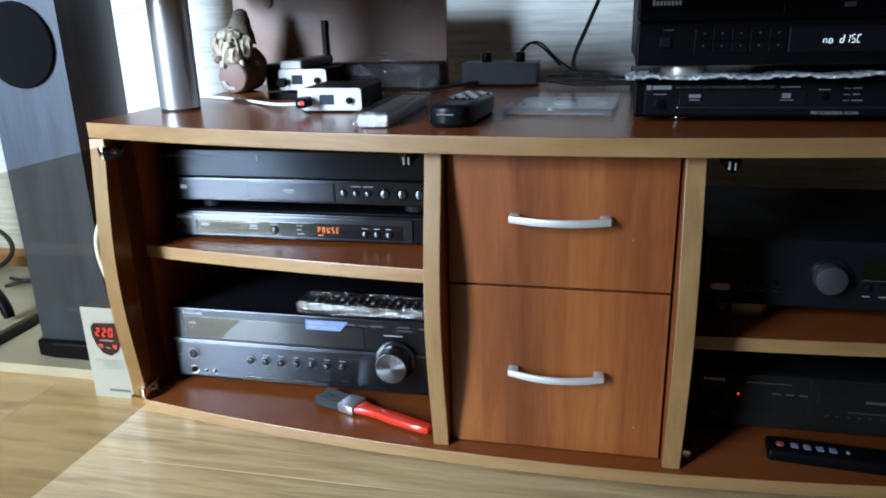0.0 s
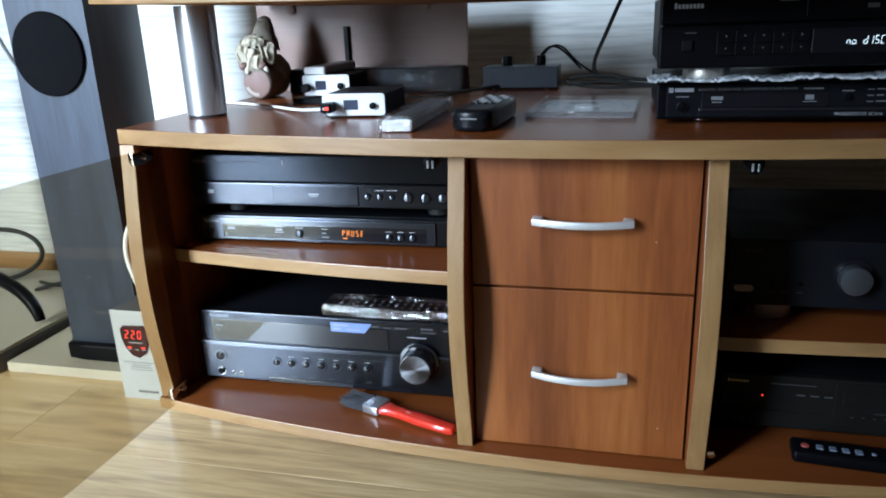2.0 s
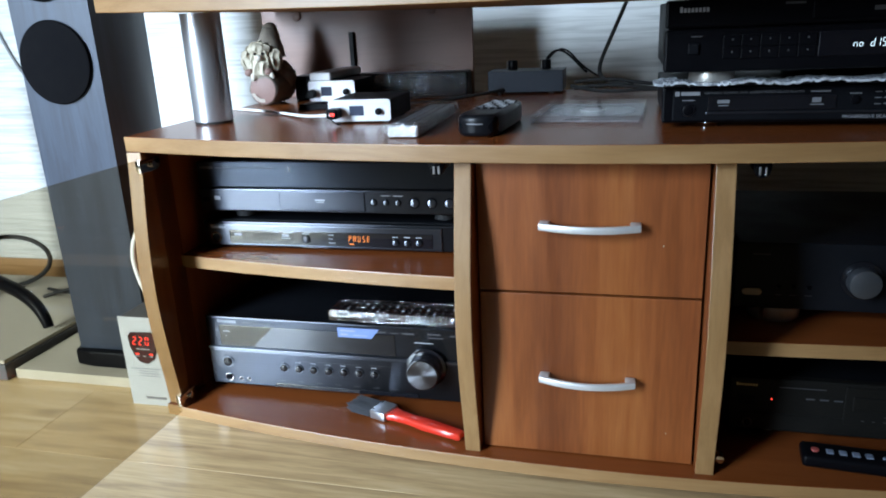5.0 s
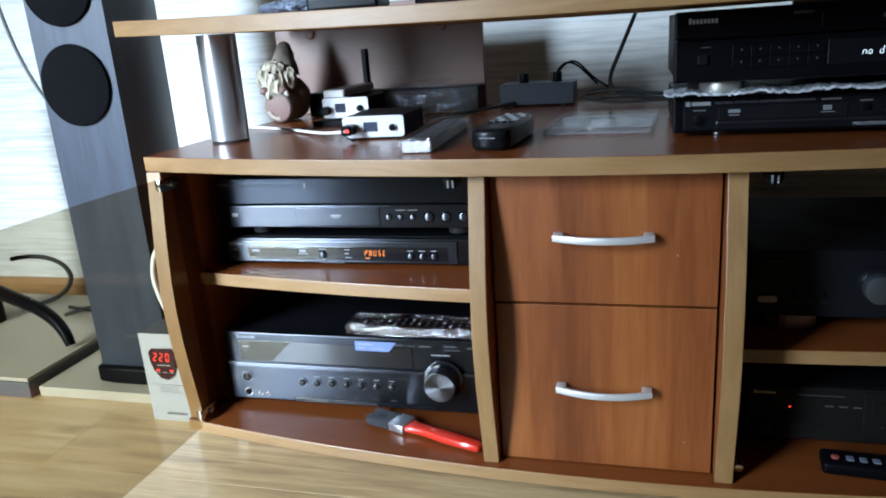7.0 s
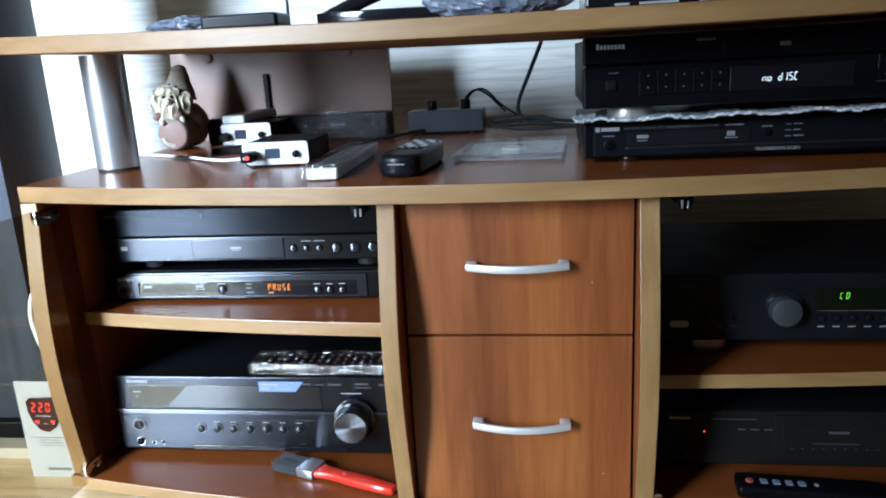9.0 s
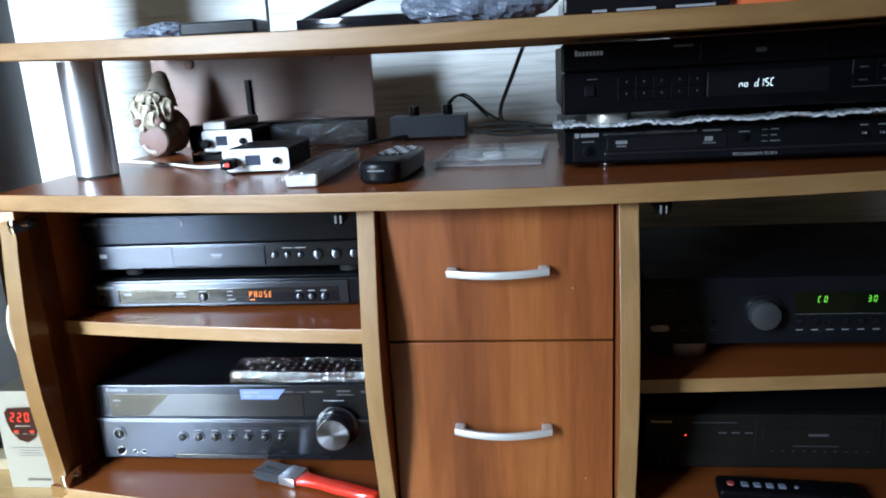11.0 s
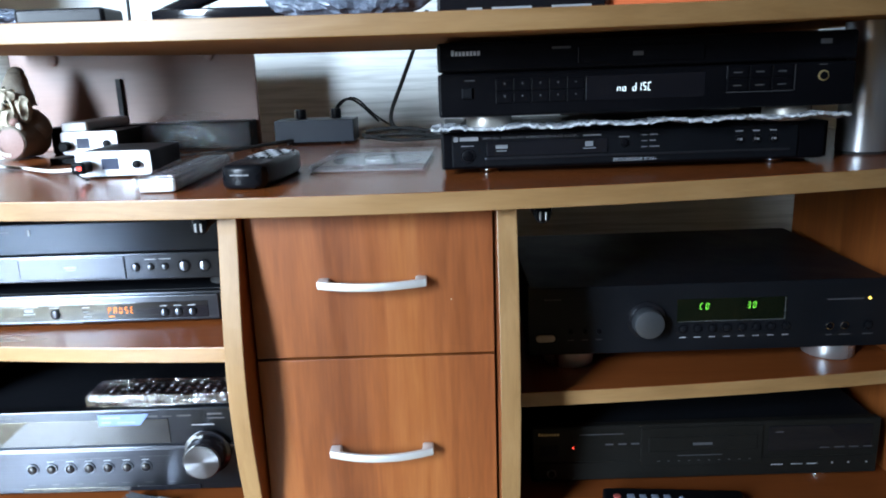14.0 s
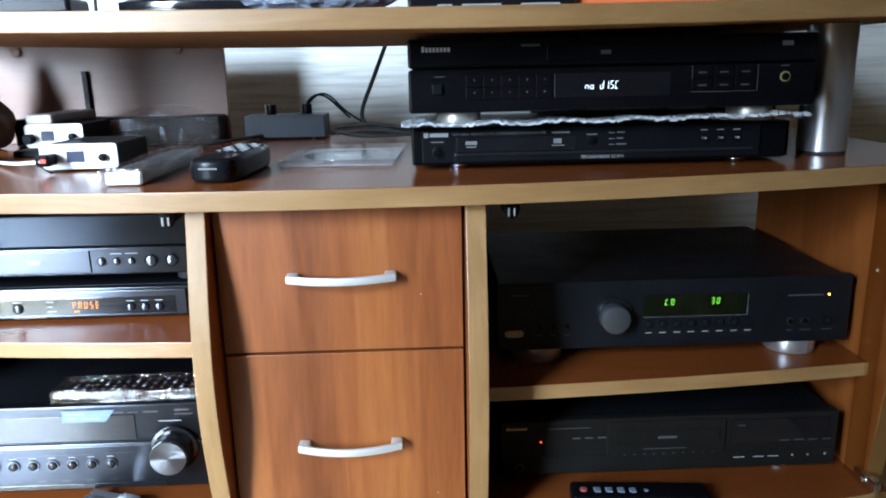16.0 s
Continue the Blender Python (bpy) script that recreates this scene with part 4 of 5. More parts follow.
for mat in (plain("grey_brown_felt", (0.16, 0.135, 0.105), 0.85, vary=0.25, scale=40, bump=0.6), plain("rosy_brown_clay", (0.20, 0.115, 0.095), 0.6, vary=0.15, scale=40), plain("cream_clay", (0.55, 0.50, 0.42), 0.6, vary=0.1), BLACK):
    gn.data.materials.append(mat)
gn.matrix_basis = pose(-0.572, 1.075, TOP_Z + 0.0003, 0, 0, 20)
tagged(smooth(gn, 70), "small bearded gnome figurine sitting on a log with a round plaque", "figurine")


def round_rect(x0, x1, z0, z1, r, n=5):
    out = []
    for cx, cz, a in ((x1 - r, z1 - r, 0), (x0 + r, z1 - r, 90), (x0 + r, z0 + r, 180), (x1 - r, z0 + r, 270)):
        for i in range(n):
            t = radians(a + 90 * i / (n - 1))
            out.append((cx + r * math.cos(t), cz + r * math.sin(t)))
    return out


def dac(x, y, z, w, h, d, label, screen_x, rz=0):
    t = thing("mini_amplifier", x, y, z, label, "mini amplifier", rz)
    part("case", box(0.001, w - 0.001, 0.0032, d, 0.004, h - 0.001, 0.001), BLACK_METAL, t)
    f = part("front_plate", prism(round_rect(0, w, 0.003, h, 0.0045), 0, 0.003, "xz", 0.0004), SILVER, t, "satin silver front plate")
    part("screen", box(screen_x, screen_x + w * 0.23, -0.0005, 0.0005, h * 0.33, h * 0.74, 0.0002), SCREEN, t)
    button(w * 0.82, 0, h * 0.50, h * 0.14, 0.006, BLACK, t, "knob")
    for sx in (0.006, w - 0.006):
        for sz in (0.007, h - 0.005):
            smooth(part("screw", rod((sx, 0, sz), (sx, -0.0008, sz), 0.0018, n=12), ALU, t))
    for fx in (0.012, w - 0.012):
        for fy in (0.015, d - 0.015):
            part("foot", rod((fx, fy, 0), (fx, fy, 0.004), 0.005, n=14), RUBBER, t)
    return t


d1 = dac(-0.345, 0.797, TOP_Z + 0.0003, 0.090, 0.033, 0.115, "small silver-fronted mini amplifier with a black screen and knob", 0.031, 2)
plug = part("usb_plug", box(0.005, 0.021, -0.026, -0.0005, 0.009, 0.023, 0.003), BLACK, d1)
tube([(0.010, -0.024, 0.010), (0.016, -0.026, 0.006), (0.022, -0.024, 0.002), (0.027, -0.025, 0.003), (0.021, -0.028, 0.002)], 0.0011, "cord", BLACK, d1)
part("red_led", box(0.013, 0.018, -0.0272, -0.0262, 0.014, 0.018, 0.0004), LED_RED, plug)
d2 = dac(-0.450, 0.970, TOP_Z + 0.0103, 0.080, 0.036, 0.10, "second small silver-fronted mini amplifier with a lit screen", 0.022, 2)
part("knob_left", rod((0.008, 0, 0.016), (0.008, -0.014, 0.016), 0.007, n=20, bevel=0.001), BLACK, d2)
bk = tagged(part("cardboard_slab", box(-0.468, -0.345, 0.965, 1.09, TOP_Z + 0.0002, TOP_Z + 0.0100, 0.001), BLACK), "thin black slab under the mini amplifier", "slab")
tube([(-0.60, 0.98, TOP_Z + 0.003), (-0.50, 0.935, TOP_Z + 0.003), (-0.43, 0.868, TOP_Z + 0.004), (-0.37, 0.800, TOP_Z + 0.010), (-0.332, 0.772, TOP_Z + 0.016)], 0.0022, "white_cable", WHITE)
tagged(bpy.data.objects["white_cable"], "thin white cable plugged into the mini amplifier", "cable")
rb = tagged(part("remote_control", box(-0.445, -0.408, 0.972, 1.115, TOP_Z + 0.0465, TOP_Z + 0.060, 0.004), plain("grey_remote", (0.30, 0.31, 0.33), 0.35, vary=0.1)), "slim grey remote lying on the mini amplifier", "remote control")
part("end_cap", box(-0.4445, -0.4085, 0.966, 0.973, TOP_Z + 0.047, TOP_Z + 0.0595, 0.002), WHITE, rb)

# low black tray of odds behind, with a film bag on it
tagged(part("flat_black_box", box(-0.545, -0.215, 1.12, 1.165, TOP_Z + 0.0002, TOP_Z + 0.045, 0.003), BLACK), "flat black box in front of the brown board", "box")


def film_bag(name, cx, cy, cz, sx, sy, sz, label, seed, material=None):
    bm = blob(0, 0, 0, sx, sy, sz, 36)
    bmesh.ops.subdivide_edges(bm, edges=list(bm.edges), cuts=1, use_grid_fill=True)
    for v in bm.verts:
        q = v.co * 60 + Vector((seed, 0, 0))
        v.co += v.co.normalized() * (noise.noise(q) * 0.006 + (0.5 - abs(noise.noise(q * 1.9))) * 0.007 + noise.noise(q * 4.5) * 0.0025)
        v.co.z = max(v.co.z, -sz * 0.93)
    ob = part(name, bm, material or WRAP)
    ob.matrix_basis = pose(cx, cy, cz + sz * 0.93 + 0.0003)
    return tagged(ob, label, "plastic bag")


film_bag("plastic_bag", -0.285, 1.07, TOP_Z, 0.085, 0.040, 0.032, "crumpled clear plastic bag lying on the top", 3.0, BAG)


def remote(x, y, z, length, width, height, rz, label, keys, body=BLACK, wrapped=False, end=None, key_mats=None):
    t = thing("remote_control", x, y, z, label, "remote control", rz)
    part("body", box(-width / 2, width / 2, 0, length, 0, height, height * 0.36, segments=4), body, t)
    smooth(t.children[0], 50)
    if end:
        part("end_cap", box(-width / 2 + 0.001, width / 2 - 0.001, -0.006, 0.003, 0.001, height - 0.001, 0.002), end, t)
    rows, cols, y0, y1 = keys
    for r in range(rows):
        for c in range(cols):
            kx = (c - (cols - 1) / 2) * width * 0.74 / cols
            ky = y0 + (y1 - y0) * r / max(rows - 1, 1)
            km = key_mats[(r * cols + c) % len(key_mats)] if key_mats else PRINT_DIM
            part("key", box(kx - width * 0.045, kx + width * 0.045, ky - 0.0016, ky + 0.0016, height - 0.0006, height + 0.0012, 0.0006), km, t)
    if wrapped:
        bm = box(-width / 2 - 0.004, width / 2 + 0.004, -0.010, length + 0.010, 0.0002, height + 0.004, 0.004)
        bmesh.ops.subdivide_edges(bm, edges=list(bm.edges), cuts=5, use_grid_fill=True)
        for v in bm.verts:
            v.co.z = max(v.co.z + noise.noise(v.co * 130) * 0.003, 0.0002)
            v.co.x += noise.noise(v.co * 150 + Vector((4, 0, 0))) * 0.002
        part("film_wrap", bm, WRAP, t, "clear crinkled film wrapping")
    return t


GREYR = plain("graphite_plastic", (0.055, 0.058, 0.066), 0.35, vary=0.1)
remote(-0.199, 0.674, TOP_Z + 0.0003, 0.215, 0.038, 0.015, 1, "slim grey remote wrapped in clear film", (12, 3, 0.025, 0.19), GREYR, True, WHITE)
rk = thing("remote_control", -0.111, 0.668, TOP_Z + 0.0003, "chunky black remote with rounded end and pale keys", "remote control", -6)
half = [(0.000, 0.0), (0.0015, 0.014), (0.006, 0.0205), (0.014, 0.0240), (0.050, 0.0248), (0.100, 0.0235), (0.138, 0.0215), (0.150, 0.0195), (0.156, 0.0130), (0.158, 0.0)]
plan = [(w, v) for v, w in half] + [(-w, v) for v, w in half[-2:0:-1]]
bm = prism(plan, 0.0, 0.026, "xy", 0.0)
rims = [e for e in bm.edges if any(len(f.verts) > 4 for f in e.link_faces)]
bmesh.ops.bevel(bm, geom=rims, offset=0.0065, segments=4, profile=0.5, affect="EDGES")
smooth(part("body", bm, BLACK_SATIN, rk), 50)
bars([(-0.010, 0.010, 0.0150, 0.0165)], 0.0001, PRINT_MID, rk, "maker_mark").location = (0, -0.0004, 0)
for r in range(9):
    for c in range(4):
        kx, ky = (c - 1.5) * 0.0090, 0.060 + 0.0098 * r
        part("key", box(kx - 0.0030, kx + 0.0030, ky - 0.0023, ky + 0.0023, 0.0256, 0.0280, 0.0009), (PRINT, PRINT_MID, BLACK, PRINT_MID)[(r + 2 * c) % 4] if r else BLACK, rk)

cdc = thing("cd_case", 0.014, 0.875, TOP_Z + 0.0003, "clear jewel case with a silver disc inside", "CD case", -3)
part("tray", box(-0.066, 0.066, -0.090, 0.090, 0.0002, 0.0022, 0.0004), plain("pale_tray", (0.42, 0.43, 0.44), 0.3, vary=0.06), cdc)
smooth(part("disc", rod((0, 0, 0.0026), (0, 0, 0.0038), 0.058, n=72), plain("disc_silver", (0.55, 0.57, 0.6), 0.18, metal=0.8, vary=0.03), cdc, "silver compact disc"))
smooth(part("hub", rod((0, 0, 0.0039), (0, 0, 0.0052), 0.017, n=32), SILVER, cdc))
part("lid", box(-0.0705, 0.0705, -0.092, 0.092, 0.0060, 0.0085, 0.0006), SHEET, cdc, "clear case lid")
part("spine", box(-0.0705, -0.067, -0.092, 0.092, 0.0002, 0.0085, 0.0005), SHEET, cdc)
part("front_rim", box(-0.0665, 0.0705, -0.0940, -0.0922, 0.0002, 0.0085, 0.0004), SHEET, cdc)

sp = thing("splitter_box", -0.183, 1.150, TOP_Z + 0.0003, "small matt dark box with two plugs on top", "splitter box")
part("case", box(0, 0.133, 0, 0.075, 0.003, 0.040, 0.0012), plain("slate_blue_enamel", (0.020, 0.025, 0.036), 0.42, vary=0.12, spec=0.4), sp)
for fx in (0.02, 0.113):
    part("foot", rod((fx, 0.012, 0), (fx, 0.012, 0.003), 0.005, n=14), RUBBER, sp)
for x in (0.041, 0.101):
    smooth(part("plug", rod((x, 0.030, 0.0402), (x, 0.030, 0.057), 0.0085, n=24, bevel=0.001), BLACK, sp))
    part("plug_pin", box(x - 0.011, x - 0.009, 0.028, 0.031, 0.0402, 0.057), CHROME, sp)
tube([(0.101, 0.030, 0.057), (0.112, 0.04, 0.075), (0.135, 0.05, 0.072), (0.155, 0.06, 0.045), (0.170, 0.07, 0.030)], 0.0020, "lead", BLACK, sp)
tube([(0.104, 0.033, 0.057), (0.120, 0.05, 0.080), (0.145, 0.06, 0.068), (0.16, 0.07, 0.040), (0.19, 0.08, 0.022)], 0.0018, "lead", BLACK, sp)
tagged(tube([(0.080, 1.20, 0.70), (0.064, 1.20, 0.66), (0.045, 1.20, 0.615), (0.022, 1.20, 0.560), (0.004, 1.19, 0.520), (0.020, 1.16, 0.502), (0.07, 1.15, 0.498)], 0.0036, "black_cable", RUBBER), "thick black cable hanging down behind the top", "cable")
for i, pts in enumerate([[(-0.03, 1.14, 0.496), (0.02, 1.13, 0.504), (0.07, 1.12, 0.500), (0.13, 1.10, 0.494), (0.20, 1.08, 0.493)], [(-0.03, 1.16, 0.505), (0.03, 1.15, 0.515), (0.08, 1.13, 0.499), (0.13, 1.13, 0.504), (0.19, 1.12, 0.495)],
                         [(-0.035, 1.15, 0.500), (0.00, 1.12, 0.493), (0.05, 1.09, 0.493), (0.12, 1.10, 0.499), (0.18, 1.06, 0.493)], [(-0.40, 0.95, 0.494), (-0.33, 1.00, 0.492), (-0.27, 0.97, 0.493), (-0.22, 1.05, 0.493), (-0.15, 1.16, 0.496)],
                         [(-0.25, 0.86, 0.492), (-0.235, 0.92, 0.491), (-0.26, 1.0, 0.491), (-0.20, 1.08, 0.492), (-0.14, 1.17, 0.495)]]):
    tagged(tube(pts, 0.0030 if i < 3 else 0.0020, "black_cable", RUBBER), "black lead lying on the cabinet top", "cable", group="leads on the cabinet top")

# boards leaning behind the top
fb = thing("brown_board", 0, 1.185, TOP_Z + 0.0003, "brown fibreboard panel with round studs standing behind", "board")
part("panel", box(-0.630, -0.216, 0, 0.010, 0, 0.20, 0.001), FIBRE, fb)
for x, z in ((-0.555, 0.151), (-0.291, 0.151)):
    smooth(part("stud", rod((x, 0, z), (x, -0.006, z), 0.0085, n=24, bevel=0.002), FIBRE, fb))
part("strip", box(-0.452, -0.443, -0.008, -0.0003, 0.04, 0.118, 0.001), BLACK, fb, "black upright strip")
db = thing("dark_board", 0, 1.195, TOP_Z + 0.0003, "dark brown panel standing behind the players", "board")
part("panel", box(0.304, 0.738, 0, 0.010, 0, 0.17, 0.001), wood("dark_board", (0.020, 0.008, 0.004), (0.032, 0.013, 0.007), (0.045, 0.018, 0.010), "x", 0.4), db)

# ---------------------------------------------------------------- lower bays: loose things
remote(-0.345, 0.775, 0.2060, 0.185, 0.046, 0.014, -90, "black remote with many keys wrapped in clear film, on the receiver", (14, 5, 0.015, 0.172), BLACK, True, key_mats=[PRINT_DIM, BLACK_METAL, PRINT_DIM, PRINT, BLACK_METAL, PRINT_DIM, BLACK_METAL])
pbx = thing("paint_brush", -0.140, 0.662, BOT_Z + 0.0004, "flat paint brush with red handle lying on the bottom shelf", "paint brush", 160)
prof = [(0.000, 0.0055), (0.004, 0.008), (0.03, 0.0095), (0.06, 0.0105), (0.085, 0.0085), (0.105, 0.0095), (0.118, 0.0125)]
out = [(u, w) for u, w in prof] + [(u, -w) for u, w in reversed(prof)]
smooth(part("handle", prism(out, 0.002, 0.013, "xy", 0.003), RED, pbx, "glossy red handle"), 50)
smooth(part("ferrule", box(0.1185, 0.145, -0.0165, 0.0165, 0.001, 0.014, 0.002), ALU, pbx, "shiny metal ferrule"))
random.seed(3)
bm = bmesh.new()
for i in range(240):
    w = random.uniform(-0.0155, 0.0155)
    h = random.uniform(0.002, 0.012)
    ln = random.uniform(0.034, 0.045)
    rod((0.1452, w, h), (0.1452 + ln, w * 1.04 + random.uniform(-0.0012, 0.0012), max(h + random.uniform(-0.003, 0.001), 0.001)), 0.0008, bm, n=4)
part("bristles", bm, BRISTLE, pbx, "dark bristles")
rr = thing("remote_control", 0.279, 0.676, BOT_Z + 0.0004, "black remote with red and blue-grey keys on the bottom shelf", "remote control", -5)
smooth(part("body", box(0, 0.165, 0, 0.038, 0, 0.016, 0.005, segments=3), BLACK, rr), 50)
KEYB = plain("blue_grey_key", (0.15, 0.18, 0.24), 0.4, vary=0.08)
smooth(part("power_key", rod((0.015, 0.016, 0.0158), (0.015, 0.016, 0.0182), 0.0048, n=22, bevel=0.001), plain("red_key", (0.34, 0.07, 0.06), 0.4), rr, "red power key"))
for i in range(4):
    part("key", box(0.027 + 0.0142 * i, 0.0355 + 0.0142 * i, 0.011, 0.021, 0.0158, 0.0178, 0.0012), KEYB, rr)
smooth(part("key", rod((0.090, 0.016, 0.0158), (0.090, 0.016, 0.0178), 0.0028, n=16, bevel=0.0008), KEYB, rr))

# ---------------------------------------------------------------- things on the upper shelf
def on_shelf(x):
    return SH1 + sag(x) + 0.0004


U = on_shelf(-0.336)
tagged(part("black_box", box(-0.336, -0.243, 0.70, 0.75, U, U + 0.0165, 0.004, segments=3), BLACK_SATIN), "small black box tucked half into clear film", "box")
film_bag("film_sleeve", -0.366, 0.728, U, 0.042, 0.028, 0.0085, "crumpled clear film sleeve beside the black box", 5.0, MILKY)
U = on_shelf(-0.205)
ts = thing("tv_foot", -0.13, 0.79, U, "black curved television foot on the upper shelf", "television foot")
bm = prism([(-0.075, -0.06), (-0.055, -0.075), (0.03, -0.07), (0.10, -0.06), (0.10, -0.05), (0.02, -0.052), (-0.050, -0.055), (-0.045, 0.05), (-0.075, 0.05)], 0.003, 0.016, "xy", 0.002)
smooth(part("base", bm, BLACK_GLOSS, ts), 40)
tube([(-0.064, -0.060, 0.009), (-0.045, -0.056, 0.018), (-0.010, -0.050, 0.032), (0.015, -0.046, 0.041), (0.034, -0.044, 0.047), (0.040, -0.044, 0.043)], 0.0085, "arm", BLACK_GLOSS, ts)
for x, y in ((-0.062, -0.055), (0.088, -0.056), (-0.06, 0.04)):
    part("pad", rod((x, y, 0), (x, y, 0.0032), 0.006, n=12), RUBBER, ts)
U = on_shelf(-0.06)
film_bag("bubble_wrapped_parcel", 0.010, 0.715, U, 0.085, 0.035, 0.024, "small parcel in crumpled silver-grey bubble wrap", 8.0, MILKY)
bpy.data.objects["bubble_wrapped_parcel"]["category"] = "parcel"
U = on_shelf(0.27)
kb = thing("flat_black_device", 0.185, 0.735, U, "long flat black device with white marks on the upper shelf", "device")
part("body", box(-0.085, 0.085, -0.05, 0.08, 0.002, 0.022, 0.003), BLACK_GLOSS, kb)
bars([(-0.055, -0.040, 0.003, 0.0055), (-0.03, 0.01, 0.003, 0.0055), (0.03, 0.07, 0.003, 0.0055)], -0.0505, PRINT, kb)
U = on_shelf(0.455)
tagged(part("orange_card_box", box(0.277, 0.455, 0.70, 0.78, U, U + 0.010, 0.001), ORANGE), "bright orange card box on the upper shelf", "box")
U = on_shelf(-0.291)
tagged(tube([(-0.291, 0.89, U + 0.30), (-0.290, 0.885, U + 0.15), (-0.291, 0.88, U + 0.003)], 0.0020, "black_cable", RUBBER), "thin black cable hanging onto the shelf", "cable")
tagged(tube([(-0.196, 0.89, U + 0.30), (-0.193, 0.895, U + 0.15), (-0.191, 0.89, U + 0.003)], 0.0015, "grey_cable", plain("grey_cable", (0.3, 0.31, 0.32), 0.5)), "thin grey cable hanging onto the shelf", "cable")

# ---------------------------------------------------------------- left of the cabinet
spk = thing("floor_speaker", -0.8625, 0.900, 0.0205, "tall slim black ash floor-standing speaker on a plinth", "speaker")
part("cabinet", prism([(-0.0765, 0), (0.0765, 0), (0.0785, 0.03), (0.0770, 0.066), (0.062, 0.13), (0.035, 0.20), (-0.035, 0.20), (-0.062, 0.13), (-0.0770, 0.066), (-0.0785, 0.03)], 0.033, 1.02, "xy", 0.0015), SPK, spk)
smooth(spk.children[0], 27)
part("plinth", prism([(-0.092, 0.02), (-0.084, -0.006), (-0.05, -0.012), (0.05, -0.012), (0.084, -0.006), (0.092, 0.02), (0.080, 0.21), (-0.080, 0.21)], 0.0, 0.0325, "xy", 0.004), BLACK, spk, "black speaker plinth")
for z in (0.560, 0.725, 0.875):
    s_ = smooth(part("driver_grille", rod((-0.004, -0.0003, z), (-0.004, -0.007, z), 0.0685, n=56, bevel=0.004), CLOTH, spk, "round black cloth grille"))
wordmark(-0.012, 0.022, 0.094, 0.1005, 8, -0.0006, PRINT_DIM, spk)
tagged(part("floor_board", box(-1.061, -0.700, 0.858, 1.30, 0.0003, 0.0200, 0.001), BOARD_PALE), "pale board lying on the floor under the speaker", "board")
b2 = thing("speaker_platform", -1.070, 0.845, 0.0003, "pale topped platform with dark edges on the floor", "platform")
part("base", box(-0.60, 0, 0, 0.45, 0, 0.032, 0.002), BOARD_SIDE, b2)
part("top", box(-0.60, -0.004, 0.004, 0.446, 0.0323, 0.040, 0.001), BOARD_PALE, b2)
stn = thing("black_stand", -1.42, 1.10, 0.0407, "black stand with curved foot behind the glass", "stand")
tube([(0, 0, 0.10), (0.10, -0.05, 0.095), (0.22, -0.08, 0.085), (0.30, -0.10, 0.055), (0.322, -0.108, 0.022), (0.326, -0.11, 0.006)], 0.013, "leg", BLACK, stn, radii=[1.3, 1.3, 1.1, 1.0, 0.9, 0.8])
tube([(0, 0, 0.10), (-0.06, -0.06, 0.085), (-0.12, -0.14, 0.05), (-0.15, -0.19, 0.02)], 0.020, "leg", BLACK, stn)
smooth(part("post", rod((0, 0, 0.0), (0, 0, 0.55), 0.035, n=28), BLACK, stn))
for i, pts in enumerate([[(-1.42, 1.20, 0.165), (-1.36, 1.20, 0.178), (-1.28, 1.20, 0.170), (-1.245, 1.20, 0.125), (-1.28, 1.20, 0.08), (-1.34, 1.20, 0.055), (-1.38, 1.2, 0.0465)], [(-1.0, 1.24, 0.23), (-1.05, 1.22, 0.22), (-1.06, 1.2, 0.16), (-1.02, 1.2, 0.10), (-0.98, 1.22, 0.05)],
                         [(-1.28, 1.2, 0.045), (-1.18, 1.16, 0.05), (-1.10, 1.19, 0.045), (-1.02, 1.16, 0.04), (-0.95, 1.2, 0.03)], [(-1.25, 1.15, 0.045), (-1.15, 1.2, 0.07), (-1.08, 1.14, 0.06), (-1.0, 1.17, 0.05), (-0.93, 1.21, 0.03)],
                         [(-1.2, 1.22, 0.05), (-1.12, 1.12, 0.045), (-1.04, 1.12, 0.045), (-0.98, 1.15, 0.03), (-0.9, 1.17, 0.03)]]):
    tagged(tube(pts, 0.0055 if i == 0 else 0.004, "black_cable", RUBBER), "looped black cable on the floor by the speaker", "cable", group="cables by the speaker")
tagged(tube([(-1.50, 1.376, 1.6), (-1.475, 1.376, 0.85), (-1.46, 1.376, 0.73), (-1.43, 1.376, 0.62), (-1.38, 1.376, 0.52), (-1.30, 1.376, 0.44), (-1.26, 1.376, 0.2), (-1.26, 1.376, 0.06)], 0.0035, "grey_cable", plain("dark_grey_cable", (0.16, 0.16, 0.16), 0.5)), "grey cable hanging down the wall", "cable")

stb = thing("voltage_stabiliser", -0.768, 0.808, 0.0003, "pale grey voltage stabiliser with red lit digits on the floor", "voltage stabiliser")
part("case", box(0.001, 0.084, 0.003, 0.15, 0.002, 0.164, 0.002), STAB_DARK, stb, "dark grey steel case")
part("front_panel", box(0, 0.085, 0, 0.0028, 0, 0.166, 0.001), STAB_GREY, stb)
part("side_cover", box(0.0842, 0.0856, 0.004, 0.15, 0.001, 0.160, 0.0005), STAB_GREY, stb)
sh = [(0.022, 0.139), (0.062, 0.141), (0.068, 0.131), (0.067, 0.107), (0.060, 0.090), (0.046, 0.081), (0.032, 0.085), (0.022, 0.099), (0.017, 0.115), (0.016, 0.132)]
dsp = part("display", prism(sh, -0.003, -0.0002, "xz", 0.0008), MAROON, stb, "dark red display shield")
digits("220", 0.0245, -0.0034, 0.1165, 0.0155, LED_RED, dsp, pitch=0.78)
bars([(0.030, 0.056, 0.1085, 0.1103)], -0.0034, PRINT, dsp)
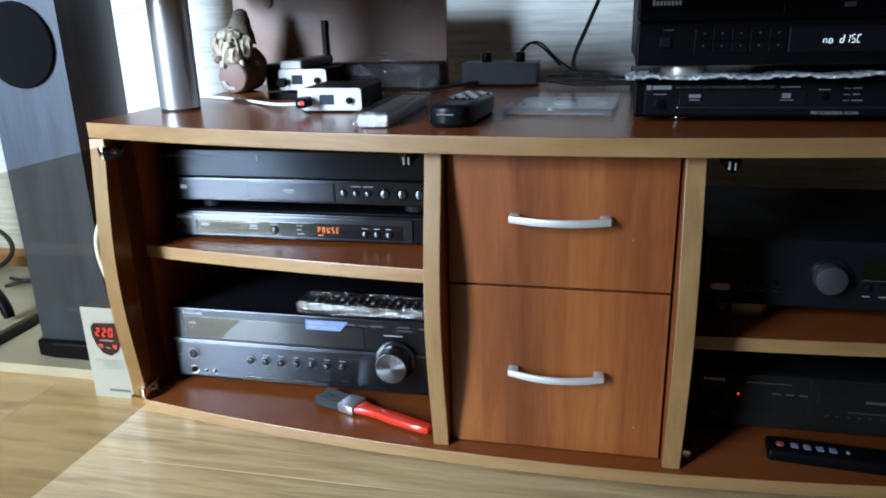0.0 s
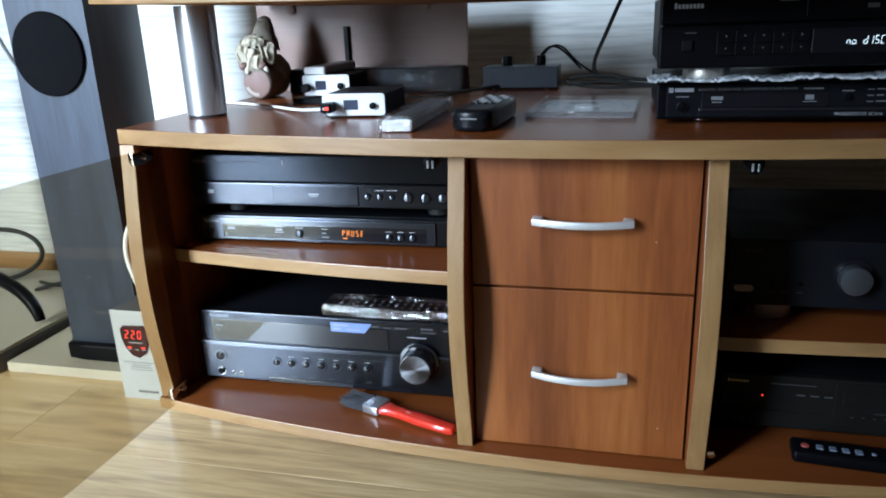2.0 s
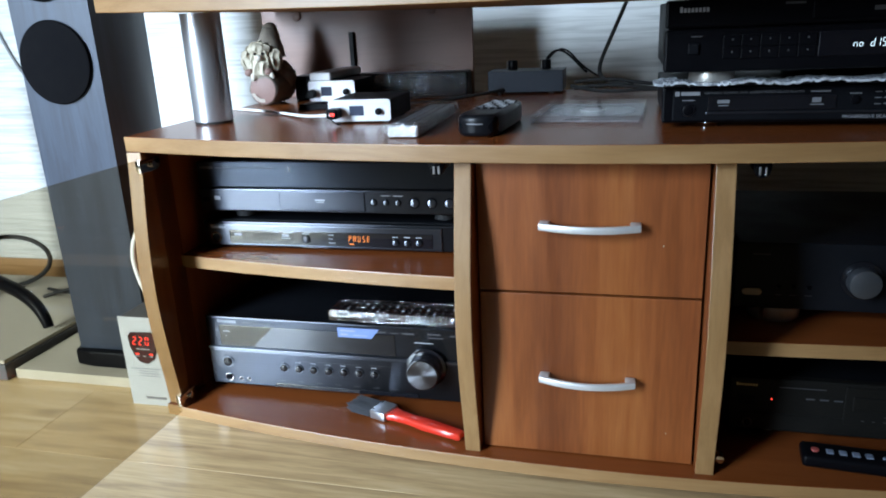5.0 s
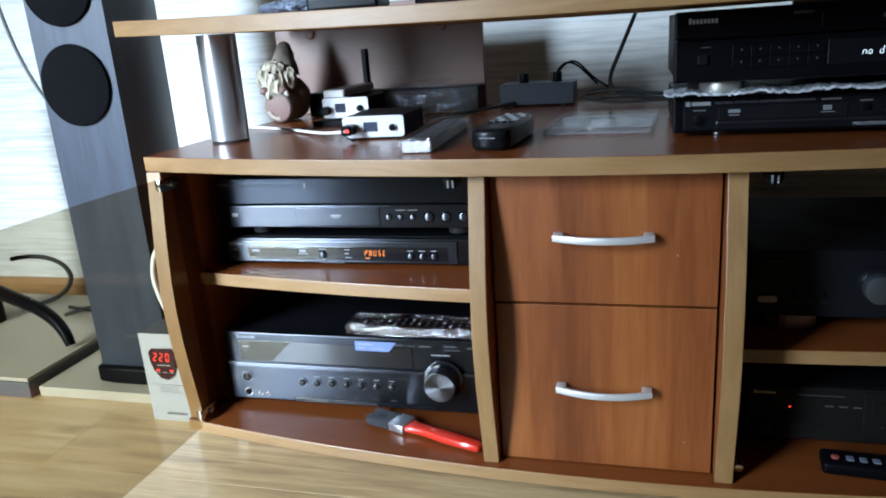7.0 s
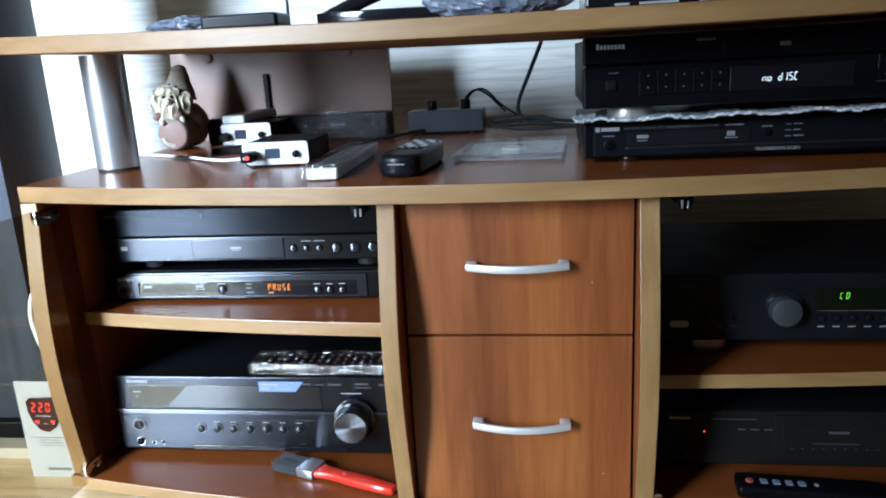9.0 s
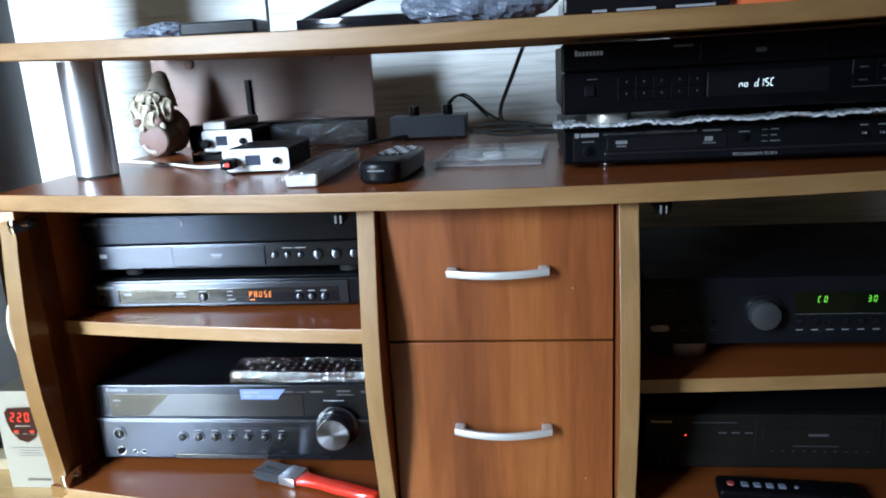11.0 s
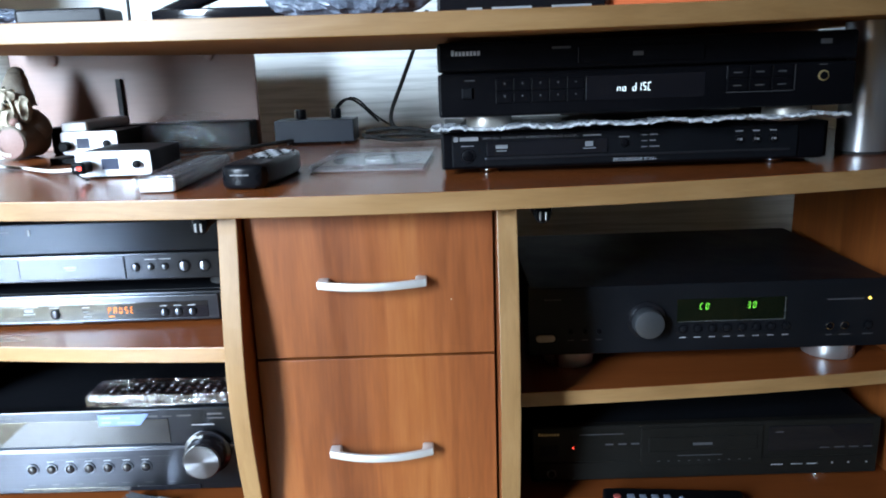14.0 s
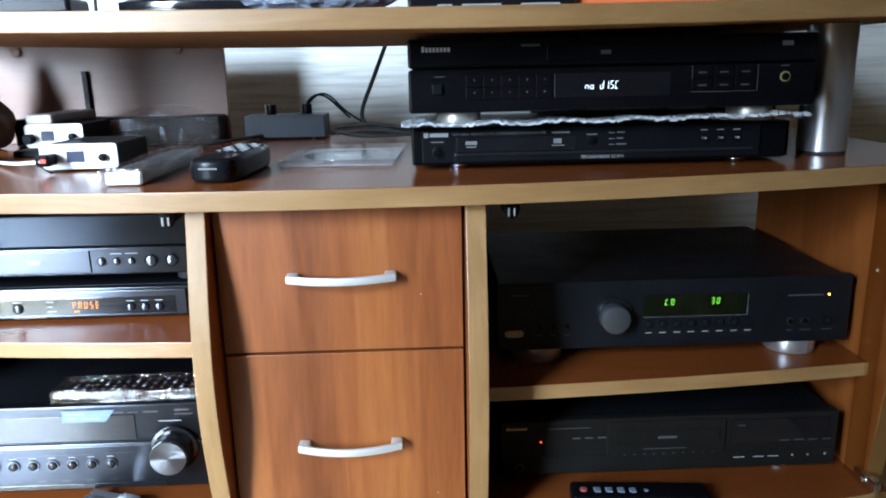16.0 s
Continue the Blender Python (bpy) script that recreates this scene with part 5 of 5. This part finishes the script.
bars([(0.0270, 0.034, 0.0985, 0.1015), (0.0535, 0.0605, 0.0985, 0.1015)], -0.0034, LED_RED, dsp, "indicator")
bars([(0.0270, 0.034, 0.0955, 0.0968), (0.0405, 0.048, 0.0955, 0.0968), (0.0535, 0.0605, 0.0955, 0.0968)], -0.0034, PRINT, dsp)
DARKP = plain("dark_print", (0.13, 0.13, 0.14), 0.5, vary=0.05)
bars([(0.012, 0.077, 0.0700, 0.0714), (0.026, 0.062, 0.0655, 0.0668), (0.024, 0.064, 0.0610, 0.0623), (0.024, 0.066, 0.0565, 0.0577), (0.030, 0.070, 0.0130, 0.0175)], -0.0003, DARKP, stb)
part("socket", box(0.0857, 0.0875, 0.03, 0.06, 0.03, 0.055, 0.0005), RED, stb, "red switch")
tagged(tube([(-0.712, 0.84, 0.172), (-0.727, 0.84, 0.195), (-0.737, 0.84, 0.230), (-0.741, 0.84, 0.263), (-0.731, 0.84, 0.300), (-0.708, 0.85, 0.330), (-0.66, 0.88, 0.345), (-0.61, 0.90, 0.345)], 0.0045, "white_cable", WHITE), "white mains cable rising from the stabiliser", "cable")

# ---------------------------------------------------------------- floor planks
PW, PL = 0.19, 1.25
plank_meshes = {}


def plank_mesh(length, width):
    key = (round(length, 3), round(width, 3))
    if key not in plank_meshes:
        me = bpy.data.meshes.new("plank")
        b = box(0, length - 0.0002, 0, width - 0.0002, -0.008, 0, 0.0004, segments=1)
        b.to_mesh(me)
        b.free()
        me.materials.append(OAK)
        plank_meshes[key] = me
    return plank_meshes[key]


y, row = -1.06 - 9 * PW, -9
while y < WALL_Y - 0.02:
    x = LEFT_X - PL + (0.40 + row * 0.47) % PL
    y0, y1 = max(y, FRONT_Y), min(y + PW, WALL_Y)
    while x < RIGHT_X:
        x0, x1 = max(x, LEFT_X), min(x + PL, RIGHT_X)
        if x1 - x0 > 0.01 and y1 - y0 > 0.01:
            ob = new("plank", plank_mesh(x1 - x0, y1 - y0))
            ob.parent = floor
            ob.location = (x0, y0, 0)
        x += PL
    y += PW
    row += 1
